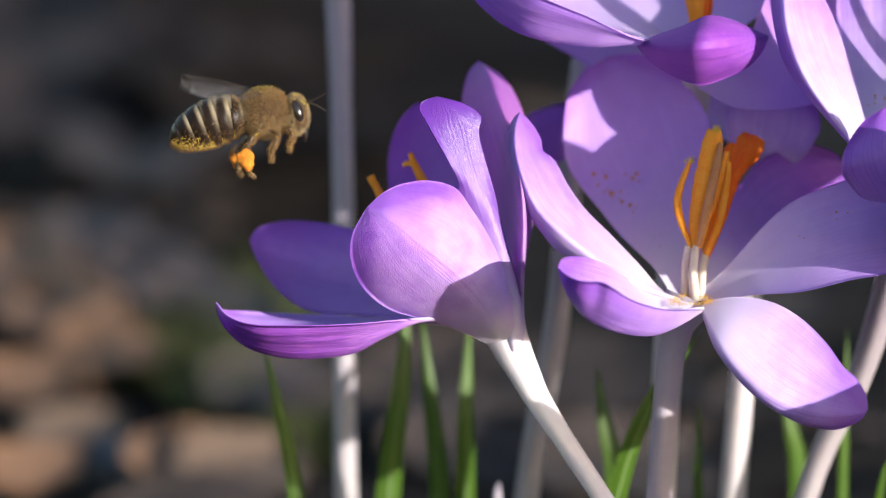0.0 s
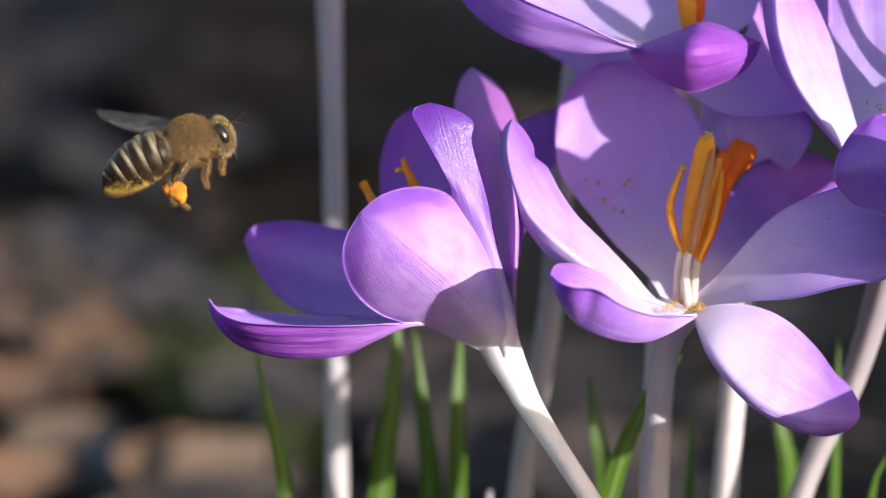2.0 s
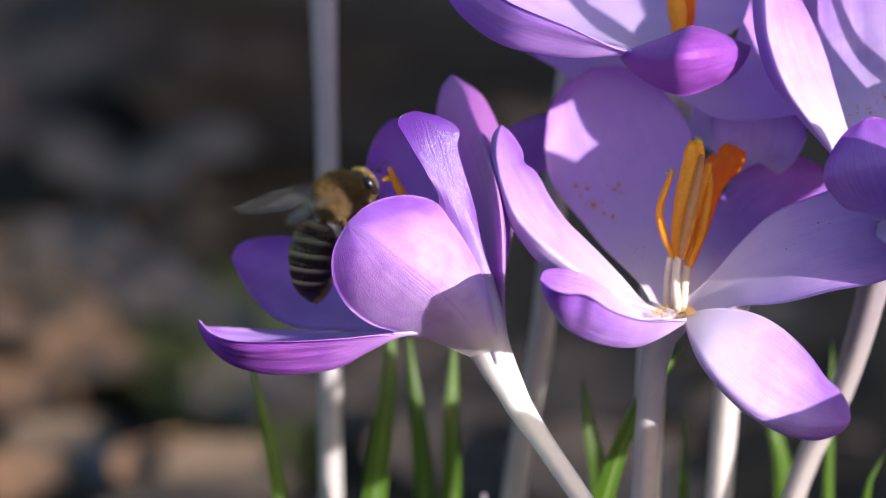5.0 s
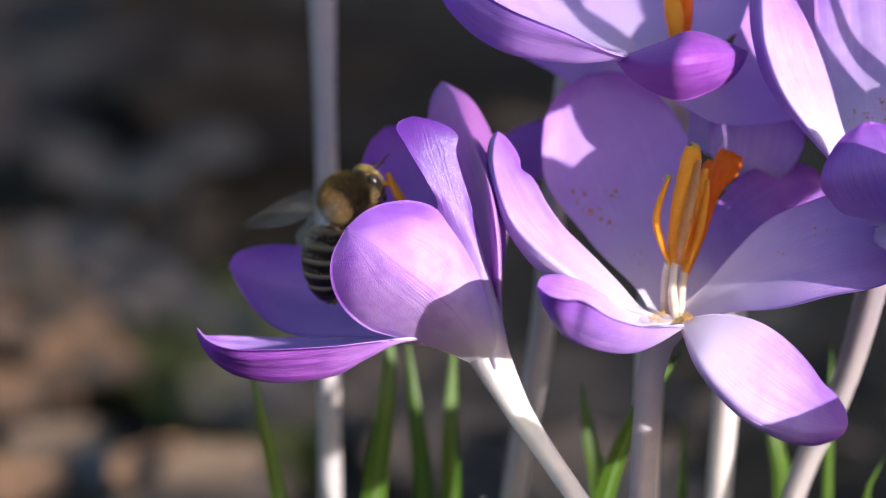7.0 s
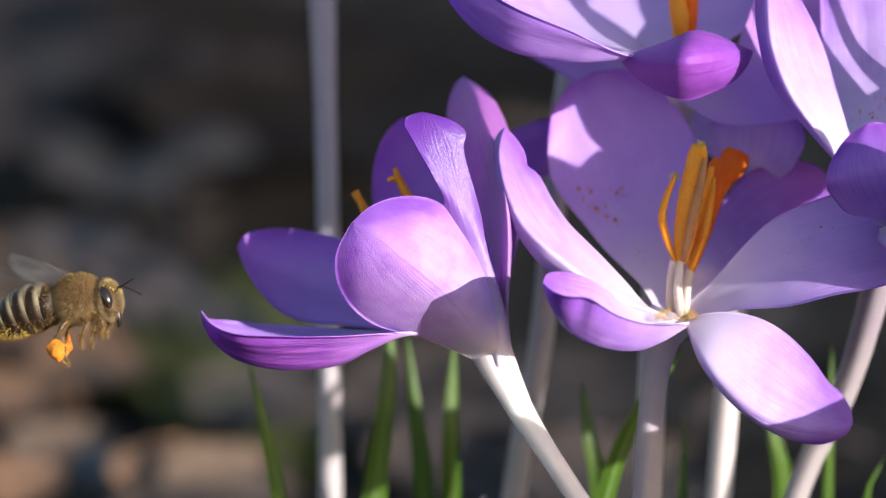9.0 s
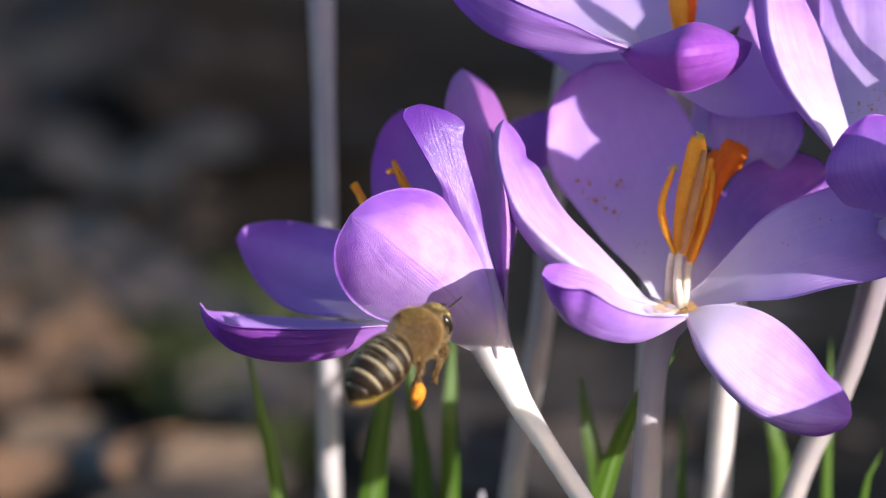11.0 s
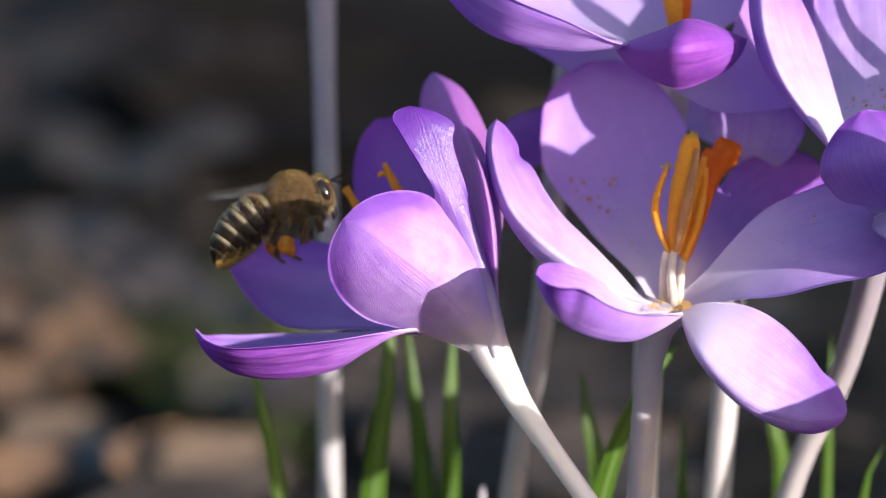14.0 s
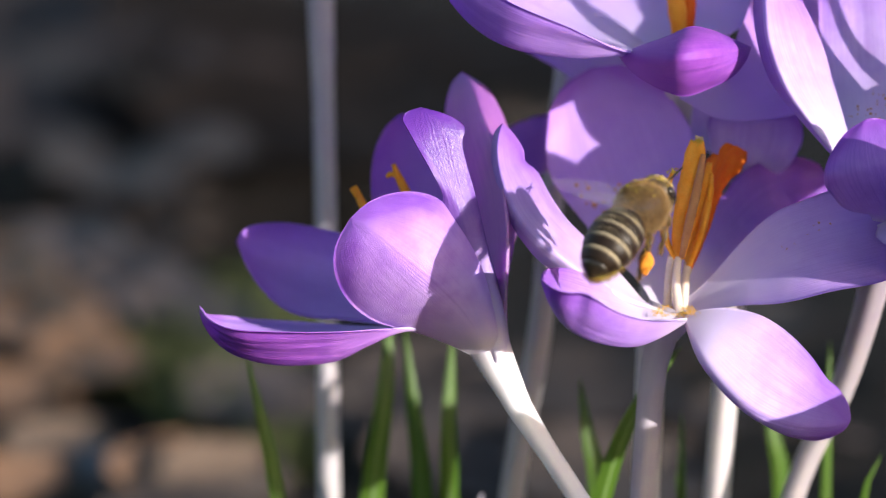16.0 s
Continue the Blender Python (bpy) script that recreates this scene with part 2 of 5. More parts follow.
M_EYE = mat_simple("eye_black", (0.012, 0.009, 0.008), (0.02, 0.014, 0.01), 1500, 0.16, 0.15, 0.00004, 0.0, 0.6)


def mat_segment():
    n = Nodes("abdomen_band")
    uv = n.t.nodes.new("ShaderNodeTexCoord").outputs["UV"]
    sep = n.t.nodes.new("ShaderNodeSeparateXYZ")
    n.link(uv, sep.inputs[0])
    mp = n.add("ShaderNodeMapping")
    mp.inputs["Scale"].default_value = (90, 4, 1)
    n.link(uv, mp.inputs[0])
    hair = n.noise(1.0, 3.0, mp.outputs[0])
    edge = n.add("ShaderNodeMath")
    edge.operation = "MULTIPLY_ADD"
    n.link(hair, edge.inputs[0])
    edge.inputs[1].default_value = 0.22
    n.link(sep.outputs[1], edge.inputs[2])
    band = n.ramp(edge.outputs[0], [(0.32, (1, 1, 1)), (0.54, (0, 0, 0))])
    back_only = n.ramp(sep.outputs[0], [(0.0, (0.4, 0.4, 0.4)), (0.06, (1, 1, 1)), (0.44, (1, 1, 1)), (0.52, (0.3, 0.3, 0.3)), (0.6, (0, 0, 0)), (0.94, (0, 0, 0)), (1.0, (0.4, 0.4, 0.4))])
    c = n.mix(n.mix(1.0, band, back_only, "MULTIPLY"), (0.014, 0.008, 0.005), (0.24, 0.195, 0.13))
    n.link(c, n.b.inputs["Base Color"])
    r = n.ramp(edge.outputs[0], [(0.40, (0.85, 0.85, 0.85)), (0.55, (0.42, 0.42, 0.42))])
    n.link(r, n.b.inputs["Roughness"])
    n.b.inputs["Specular IOR Level"].default_value = 0.18
    n.bump(hair, 0.4, 0.00008)
    return n.m


M_SEGMENT = mat_segment()


def mat_wing():
    n = Nodes("wing_membrane")
    uv = n.t.nodes.new("ShaderNodeTexCoord").outputs["UV"]
    mp = n.add("ShaderNodeMapping")
    mp.inputs["Scale"].default_value = (1.5, 4.2, 1)
    n.link(uv, mp.inputs[0])
    v = n.add("ShaderNodeTexVoronoi", Scale=1.0)
    v.feature = "DISTANCE_TO_EDGE"
    n.link(mp.outputs[0], v.inputs["Vector"])
    line = n.ramp(v.outputs["Distance"], [(0.010, (0.17, 0.17, 0.17)), (0.035, (0.06, 0.06, 0.06))])
    n.b.inputs["Base Color"].default_value = (0.46, 0.43, 0.42, 1)
    n.b.inputs["Roughness"].default_value = 0.3
    n.link(line, n.b.inputs["Alpha"])
    return n.m


M_WING = mat_wing()


def mat_blade(name, a, b):
    n = Nodes(name)
    uv = n.t.nodes.new("ShaderNodeTexCoord").outputs["UV"]
    sep = n.t.nodes.new("ShaderNodeSeparateXYZ")
    n.link(uv, sep.inputs[0])
    mp = n.add("ShaderNodeMapping")
    mp.inputs["Scale"].default_value = (40, 3, 1)
    n.link(uv, mp.inputs[0])
    grain = n.noise(1.0, 3.0, mp.outputs[0])
    c = n.mix(n.ramp(grain, [(0.35, (0, 0, 0)), (0.65, (1, 1, 1))]), a, b)
    rib = n.ramp(sep.outputs[0], [(0.44, (0, 0, 0)), (0.48, (1, 1, 1)), (0.52, (1, 1, 1)), (0.56, (0, 0, 0))])
    c = n.mix(n.mix(0.45, (0, 0, 0), rib), c, (0.36, 0.45, 0.26))
    n.link(c, n.b.inputs["Base Color"])
    n.b.inputs["Roughness"].default_value = 0.38
    n.thin(n.mix(1.0, c, (1.0, 1.25, 0.4), "MULTIPLY"), 0.4, n.bump(grain, 0.3, 0.0002))
    return n.m


M_BLADE = mat_blade("blade_green", (0.055, 0.12, 0.010), (0.085, 0.17, 0.016))


def mat_soil():
    n = Nodes("soil_shade_dark")
    co = n.coords()
    big, mid, fine = n.noise(9, 4, co), n.noise(60, 4, co), n.noise(600, 3, co)
    # soil kept near-black: the shade over the ground is part of its colour
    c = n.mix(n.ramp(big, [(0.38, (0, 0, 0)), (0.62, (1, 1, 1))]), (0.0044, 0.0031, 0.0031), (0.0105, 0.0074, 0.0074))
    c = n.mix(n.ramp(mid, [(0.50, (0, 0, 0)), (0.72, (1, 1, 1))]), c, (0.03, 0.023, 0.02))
    c = n.mix(0.5, c, n.ramp(fine, [(0.3, (0.5, 0.5, 0.5)), (0.7, (1, 1, 1))]), "MULTIPLY")
    n.link(c, n.b.inputs["Base Color"])
    n.b.inputs["Roughness"].default_value = 0.95
    n.b.inputs["Specular IOR Level"].default_value = 0.15
    n.bump(n.mix(0.4, mid, fine), 0.8, 0.004)
    return n.m


M_SOIL = mat_soil()
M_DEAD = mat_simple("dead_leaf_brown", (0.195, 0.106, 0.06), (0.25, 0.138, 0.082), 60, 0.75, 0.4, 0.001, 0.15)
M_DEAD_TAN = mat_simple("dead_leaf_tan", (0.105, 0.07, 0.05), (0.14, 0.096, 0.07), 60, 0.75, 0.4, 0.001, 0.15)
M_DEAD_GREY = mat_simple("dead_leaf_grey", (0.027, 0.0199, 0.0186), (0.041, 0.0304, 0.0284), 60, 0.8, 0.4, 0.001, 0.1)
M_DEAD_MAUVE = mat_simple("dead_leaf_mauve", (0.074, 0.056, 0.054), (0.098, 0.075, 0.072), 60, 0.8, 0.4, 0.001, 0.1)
# near-black leaf colour that stands for shade on the ground
M_DEAD_SHADE = mat_simple("dead_leaf_shade", (0.004, 0.003, 0.003), (0.008, 0.006, 0.006), 60, 0.9, 0.4, 0.001, 0.0, 0.1)
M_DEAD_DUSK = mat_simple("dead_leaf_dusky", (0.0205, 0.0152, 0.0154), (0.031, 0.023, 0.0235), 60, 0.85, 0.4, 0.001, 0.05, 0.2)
M_SLATE = mat_simple("stone_blue_grey", (0.04, 0.048, 0.062), (0.06, 0.07, 0.085), 90, 0.7, 0.5, 0.002)
M_MOSS = mat_simple("moss_green", (0.09, 0.115, 0.03), (0.15, 0.165, 0.06), 200, 0.9, 0.8, 0.002)


# ---------------------------------------------------------------- building helpers
def mesh_from(name, verts, faces, material, uvs=None, smooth=True):
    me = bpy.data.meshes.new(name)
    me.from_pydata([tuple(v) for v in verts], [], faces)
    me.materials.append(material)
    if uvs is not None:
        layer = me.uv_layers.new(name="UVMap")
        for loop in me.loops:
            layer.data[loop.index].uv = uvs[loop.vertex_index]
    if smooth:
        me.polygons.foreach_set("use_smooth", [True] * len(me.polygons))
    me.update()
    return me


def hang(name, me, parent, origin=None, label=""):
    """Links a mesh given in world space as a part, with its own origin."""
    ob = new(name, me)
    base = parent.matrix_world.translation if parent else Vector()
    o = Vector(origin) if origin is not None else base.copy()
    me.transform(Matrix.Translation(-o))
    ob.parent = parent
    ob.matrix_basis = Matrix.Translation(o - base)
    ob.matrix_world = Matrix.Translation(o)
    if label:
        tagged(ob, label)
    return ob


def root(name, place, label, category, group=""):
    ob = new(name)
    ob.empty_display_size = 0.01
    ob.location = place
    ob.matrix_world = Matrix.Translation(place)
    return tagged(ob, label, category, group)


def spline(points, n):
    """n + 1 points on a smooth curve through the given points, and the tangents there."""
    p = [Vector(q) for q in points]
    p = [2 * p[0] - p[1]] + p + [2 * p[-1] - p[-2]]
    out, k = [], len(p) - 3
    for i in range(n + 1):
        s = min(i / n * k, k - 1e-6)
        j, u = int(s), s - int(s)
        a, b, c, d = p[j:j + 4]
        out.append(0.5 * (2 * b + (c - a) * u + (2 * a - 5 * b + 4 * c - d) * u * u + (3 * b - a - 3 * c + d) * u ** 3))
    # even spacing along the curve
    acc = [0.0]
    for a, b in zip(out, out[1:]):
        acc.append(acc[-1] + (b - a).length)
    res = []
    for i in range(n + 1):
        w = acc[-1] * i / n
        j = max(0, min(n - 1, int(np.searchsorted(acc, w)) - 1))
        u = (w - acc[j]) / max(1e-12, acc[j + 1] - acc[j])
        res.append(out[j].lerp(out[j + 1], min(1, max(0, u))))
    tan = [(res[min(n, i + 1)] - res[max(0, i - 1)]).normalized() for i in range(n + 1)]
    return res, tan


def pieces(xs, s):
    """A value along a list of (place, value)."""
    return float(np.interp(s, [a for a, _ in xs], [b for _, b in xs]))


PLAIN = ((0.0, 0.16), (0.12, 0.26), (0.3, 0.60), (0.5, 0.92), (0.66, 1.0), (0.8, 0.94), (0.9, 0.76), (1.0, 0.5))


BROAD = ((0, 0.45), (0.12, 0.75), (0.35, 1.0), (0.7, 1.0), (0.85, 0.9), (1.0, 0.5))


def petal_mesh(name, spine, half, side, cup, material, seed=0, shape=PLAIN, wave=0.06, thick=0.22):
    """A petal: spine points, half width in mm, the side it spreads to, cup (radians that each half bends; plus: to the inside)."""
    nl, nc = 40, 24
    c, t = spline(spine, nl)
    rng = random.Random(seed)
    ph = [rng.uniform(0, 6.28) for _ in range(4)]
    grids, uvs = [[], []], []
    for i in range(nl + 1):
        s = i / nl
        b = Vector(side)
        b = (b - t[i] * b.dot(t[i])).normalized()
        nn = t[i].cross(b)
        # smooth outline between the given places
        h = half * 0.001 * shape(s) if callable(shape) else half * 0.001 * sum(pieces(shape, min(0.97, max(0, s + d))) * g for d, g in ((-0.08, 1), (-0.05, 2), (-0.025, 3), (0, 4), (0.025, 3), (0.05, 2), (0.08, 1))) / 16
        if not callable(shape):
            h *= math.sqrt(max(0.0004, 1 - (max(0.0, s - 0.88) / 0.12) ** 2))
        a = pieces(cup, s) if isinstance(cup, (tuple, list)) else cup
        a = a if abs(a) > 1e-3 else 1e-3
        for j in range(nc + 1):
            q = 2 * j / nc - 1
            x = math.sin(a * q) / a
            z = (1 - math.cos(a * q)) / a
            f = 0.5 + 0.5 * abs(q)
            ripple = wave * f * s * (math.sin(5 * s + ph[0] + 2 * q) * 0.5 + math.sin(11 * s + ph[1] - 3 * q) * 0.25)
            ripple += 0.02 * math.sin(9 * q + ph[2] + 3 * s) * s - 0.02 * math.exp(-(q / 0.22) ** 2) * (1 - s)
            p = c[i] + b * (h * x * (1 + 0.03 * math.sin(17 * s + ph[3]))) + nn * (h * (z + ripple))
            th = thick * 0.0005 * (1 - 0.75 * q * q) * (1.15 - 0.6 * s)
            grids[0].append(p + nn * th)
            grids[1].append(p - nn * th)
            uvs.append((j / nc, s))
    m = nc + 1
    half_n = len(grids[0])
    faces = []
    for i in range(nl):
        for j in range(nc):
            k = i * m + j
            faces.append((k, k + 1, k + 1 + m, k + m))
            faces.append((half_n + k, half_n + k + m, half_n + k + 1 + m, half_n + k + 1))
    rim = [i * m for i in range(nl)] + [nl * m + j for j in range(nc)] + [i * m + nc for i in range(nl, 0, -1)] + [j for j in range(nc, 0, -1)]
    for a, b in zip(rim, rim[1:] + rim[:1]):
        faces.append((a, a + half_n, b + half_n, b))
    return mesh_from(name, grids[0] + grids[1], faces, material, uvs + uvs)


def boat_mesh(name, far, keel, near, inside, outside, thick=0.22, seed=0, power=1.7, roll=0, crease=0.02):
    """A keeled petal hung between its two rims and its midrib, pale inside and darker outside."""
    nl, nc = 56, 44
    rng = random.Random(seed)
    ph = rng.uniform(0, 6.28)
    f, k, n = spline(far, nl)[0], spline(keel, nl)[0], spline(near, nl)[0]
    rows, uvs = [], []
    for i in range(nl + 1):
        rows.append([])
        for j in range(nc + 1):
            q = 2 * j / nc - 1
            p = k[i] + (n[i] - f[i]) * (0.5 * q) + ((n[i] + f[i]) * 0.5 - k[i]) * abs(q) ** power
            p += (n[i] - f[i]).cross(Vector((1, 0, 0))) * (0.012 * math.sin(8 * q + ph + 4 * i / nl))
            rows[i].append(p)
            uvs.append((j / nc, i / nl))
    grids = [[], []]
    for i in range(nl + 1):
        for j in range(nc + 1):
            a = rows[min(nl, i + 1)][j] - rows[max(0, i - 1)][j]
            b = rows[i][min(nc, j + 1)] - rows[i][max(0, j - 1)]
            nn = a.cross(b)
            nn = nn.normalized() if nn.length > 1e-12 else Vector((0, 0, 1))
            th = thick * 0.0005 * (1.05 - 0.7 * i / nl)
            q, v = 2 * j / nc - 1, i / nl
            fold = crease * 0.001 * min(1.0, max(0.0, 4 * v - 1)) * (noise.noise((q * 13 + seed, v * 2.5, seed)) + 0.6 * noise.noise((q * 24, v * 5, seed + 7)))
            mid = rows[i][j] + nn * fold
            grids[0].append(mid + nn * th)
            grids[1].append(mid - nn * th)
    m, half_n, faces, mats = nc + 1, (nl + 1) * (nc + 1), [], []
    for i in range(nl):
        for j in range(nc):
            a = i * m + j
            faces += [(a, a + 1, a + 1 + m, a + m), (half_n + a, half_n + a + m, half_n + a + 1 + m, half_n + a + 1)]
            mats += [0, 0] if j < roll else [0, 1]
    rim = [i * m for i in range(nl)] + [nl * m + j for j in range(nc)] + [i * m + nc for i in range(nl, 0, -1)] + [j for j in range(nc, 0, -1)]
    for a, b in zip(rim, rim[1:] + rim[:1]):
        faces.append((a, a + half_n, b + half_n, b))
        mats.append(1)
    me = mesh_from(name, grids[0] + grids[1], faces, outside, uvs + uvs)
    me.materials.clear()
    for x in (inside, outside):
        me.materials.append(x)
    me.polygons.foreach_set("material_index", mats)
    return me


def tube_mesh(name, spine, radii, material, sides=16, n=24, flat=1.0, rough=0.0, seed=0):
    """A closed round body along a spine; radii: (place 0..1, mm)."""
    c, t = spline(spine, n)
    rng = random.Random(seed)
    ref = Vector((0.2, 0.9, 0.1))
    verts, uvs, faces = [], [], []
    for i in range(n + 1):
        s = i / n
        b = (ref - t[i] * ref.dot(t[i])).normalized()
        d = t[i].cross(b)
        r = pieces(radii, s) * 0.001
        for j in range(sides):
            a = 2 * math.pi * j / sides
            rr = r * (1 + rough * rng.uniform(-1, 1))
            verts.append(c[i] + b * (rr * math.cos(a)) + d * (rr * math.sin(a) * flat))
            uvs.append((j / sides, s))
    for i in range(n):
        for j in range(sides):
            k, l = i * sides + j, i * sides + (j + 1) % sides
            faces.append((k, l, l + sides, k + sides))
    faces.append(tuple(range(sides - 1, -1, -1)))
    faces.append(tuple(n * sides + j for j in range(sides)))
    return mesh_from(name, verts, faces, material, uvs)


def funnel_mesh(name, spine, radii, material, sides=24, n=30, wall=0.25):
    """A hollow tube that opens at its end."""
    c, t = spline(spine, n)
    ref = Vector((0.9, 0.3, 0.1))
    verts, uvs, faces = [], [], []
    for layer in (0, 1):
        for i in range(n + 1):
            b = (ref - t[i] * ref.dot(t[i])).normalized()
            d = t[i].cross(b)
            r = max(0.05, pieces(radii, i / n) - wall * layer) * 0.001
            for j in range(sides):
                a = 2 * math.pi * j / sides
                ridge = 1 + 0.03 * math.cos(6 * a) + 0.012 * math.sin(11 * a + i * 0.3)
                verts.append(c[i] + (b * math.cos(a) + d * math.sin(a)) * r * ridge)
                uvs.append((j / sides, i / n))
    m = (n + 1) * sides
    for i in range(n):
        for j in range(sides):
            k, l = i * sides + j, i * sides + (j + 1) % sides
            faces.append((k, l, l + sides, k + sides))
            faces.append((m + k, m + k + sides, m + l + sides, m + l))
    for j in range(sides):
        k, l = n * sides + j, n * sides + (j + 1) % sides
        faces.append((k, l, m + l, m + k))
    return mesh_from(name, verts, faces, material, uvs)


# ---------------------------------------------------------------- the ground
def build_ground():
    verts, faces = [], []
    xs = sorted(set([-60, -20, -6, -2.5, 2.5, 6, 20, 60] + [round(-1 + i * 0.025, 4) for i in range(81)]))
    ys = sorted(set([-60, -20, -6, -2, -1, 2.5, 4, 8, 20, 60] + [round(-0.5 + i * 0.025, 4) for i in range(101)]))
    for y in ys:
        for x in xs:
            z = 0.006 * noise.noise((x * 9, y * 9, 0)) + 0.003 * noise.noise((x * 30, y * 30, 3))
            verts.append((x, y, z))
    m = len(xs)
    for i in range(len(ys) - 1):
        for j in range(m - 1):
            k = i * m + j
            faces.append((k, k + 1, k + 1 + m, k + m))
    tagged(new("ground", mesh_from("ground", verts, faces, M_SOIL)), "garden soil with bits of litter, near-black for shade", "soil", kind="structure")


build_ground()


def dead_leaf_mesh(name, length, width, material, seed):
    rng = random.Random(seed)
    n, m = 12, 8
    bend, curl, twist = rng.uniform(-0.2, 0.3), rng.uniform(0.05, 0.35), rng.uniform(-0.5, 0.5)
    verts, faces = [], []
    for layer in (0, 1):
        for i in range(n + 1):
            s = i / n
            h = width / 2 * math.sin(math.pi * min(0.985, max(0.015, s)) ** 0.85) ** 0.8 * (1 + 0.10 * math.sin(s * 31 + seed))
            for j in range(m + 1):
                q = 2 * j / m - 1
                z = curl * width * 0.3 * q * q + bend * length * 0.35 * (s - 0.5) ** 2 * 2 + twist * q * h * (s - 0.5)
                z += 0.02 * length * math.sin(7 * s + 4 * q + seed)
                verts.append(Vector(((s - 0.5) * length, q * h, z + 0.0004 * layer)))
    k0 = (n + 1) * (m + 1)
    for i in range(n):
        for j in range(m):
            k = i * (m + 1) + j
            faces.append((k, k + m + 1, k + m + 2, k + 1))
            faces.append((k0 + k, k0 + k + 1, k0 + k + m + 2, k0 + k + m + 1))
    low = min(v.z for v in verts)
    for v in verts:
        v.z -= low
    return mesh_from(name, verts, faces, material)


def build_litter():
    """Leaf litter too many and too blurred to count: one object, and the few larger leaves that show as patches."""
    rng = random.Random(5)
    verts, faces, mats = [], [], []
    kinds = [M_DEAD_SHADE, M_DEAD_GREY, M_DEAD_MAUVE]
    shapes = [dead_leaf_mesh("dead_leaf", 0.045, 0.026, M_DEAD_SHADE, s) for s in range(6)]
    for _ in range(900):
        x, y = rng.uniform(-0.35, 0.35), rng.uniform(0.10, 1.5)
        s, me = rng.uniform(0.25, 0.6), rng.choice(shapes)
        mt = Matrix.Translation((x, y, 0.002 + 0.006 * rng.random())) @ Euler((rng.uniform(-0.3, 0.3), rng.uniform(-0.3, 0.3), rng.uniform(0, 6.28))).to_matrix().to_4x4() @ Matrix.Scale(s, 4)
        k = len(verts)
        verts += [mt @ v.co for v in me.vertices]
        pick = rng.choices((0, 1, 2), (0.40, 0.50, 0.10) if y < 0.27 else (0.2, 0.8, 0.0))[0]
        for p in me.polygons:
            faces.append(tuple(k + i for i in p.vertices))
            mats.append(pick)
    me = mesh_from("leaf_litter", verts, faces, kinds[0])
    for extra in kinds[1:]:
        me.materials.append(extra)
    me.polygons.foreach_set("material_index", mats)
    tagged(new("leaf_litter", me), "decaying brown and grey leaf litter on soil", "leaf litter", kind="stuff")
    russet, tan = "curled russet dead leaf lying on the soil", "dry tan dead leaf lying on the soil"
    grey, mauve, dark = "weathered grey dead leaf lying on the soil", "faded mauve-grey dead leaf lying on the soil", "near-black leaf added flat on the soil for shade"

    def lay(material, label, leaves):
        for x, y, long, wide, turn, seed in leaves:
            ob = new("dead_leaf", dead_leaf_mesh("dead_leaf", long * 1.35, wide * 1.5, material, seed))
            p = soil_at(x, y, 0.008)
            ob.matrix_basis = pose(p.x, p.y, 0.006 if long < 0.045 else 0.011, 14 if long < 0.045 else 6, 0, turn)
            tagged(ob, label, "dead leaf", "dead leaves on the soil")

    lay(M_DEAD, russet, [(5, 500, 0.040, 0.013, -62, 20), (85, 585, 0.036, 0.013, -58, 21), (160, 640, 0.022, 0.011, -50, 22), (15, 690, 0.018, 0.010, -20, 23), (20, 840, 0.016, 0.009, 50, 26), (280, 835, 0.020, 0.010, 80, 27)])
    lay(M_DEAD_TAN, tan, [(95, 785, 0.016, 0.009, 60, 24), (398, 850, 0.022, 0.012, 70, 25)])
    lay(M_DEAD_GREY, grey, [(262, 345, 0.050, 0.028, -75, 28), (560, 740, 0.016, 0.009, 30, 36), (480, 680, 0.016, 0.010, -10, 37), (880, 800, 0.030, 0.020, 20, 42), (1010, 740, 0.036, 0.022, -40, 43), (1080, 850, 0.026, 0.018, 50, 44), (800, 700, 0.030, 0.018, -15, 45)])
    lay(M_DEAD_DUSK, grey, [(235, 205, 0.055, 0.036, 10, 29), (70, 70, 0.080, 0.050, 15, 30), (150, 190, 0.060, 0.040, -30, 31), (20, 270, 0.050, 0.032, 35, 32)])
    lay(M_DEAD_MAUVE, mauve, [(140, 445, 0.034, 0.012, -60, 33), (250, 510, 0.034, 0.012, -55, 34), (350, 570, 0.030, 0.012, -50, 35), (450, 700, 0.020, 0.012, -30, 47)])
    # these leaves are added to blacken patches of ground that lie in shade
    lay(M_DEAD_SHADE, dark, [(470, 215, 0.065, 0.050, 20, 38), (530, 110, 0.080, 0.055, 35, 39), (500, 330, 0.060, 0.040, -25, 40), (530, 260, 0.070, 0.050, 60, 41), (690, 175, 0.080, 0.055, -10, 46), (230, 596, 0.018, 0.010, -20, 48)])


build_litter()


def build_stone(x, y, size, seed):
    rng = random.Random(seed)
    bm = bmesh.new()
    bmesh.ops.create_icosphere(bm, subdivisions=3, radius=1)
    for v in bm.verts:
        v.co *= 1 + 0.25 * noise.noise(v.co * 1.4 + Vector((seed, 0, 0)))
        v.co = Vector((v.co.x * size, v.co.y * size * 0.8, v.co.z * size * 0.45))
    me = bpy.data.meshes.new("stone")
    bm.to_mesh(me)
    bm.free()
    me.materials.append(M_SLATE)
    me.polygons.foreach_set("use_smooth", [True] * len(me.polygons))
    p = soil_at(x, y, size * 0.3)
    ob = new("stone", me)
    ob.matrix_basis = pose(p.x, p.y, size * 0.2, 0, 0, rng.uniform(0, 360))
    tagged(ob, "blue-grey garden stone half sunk in soil", "stone", "stones in the soil")


build_stone(190, 850, 0.011, 2)
build_stone(335, 625, 0.010, 5)


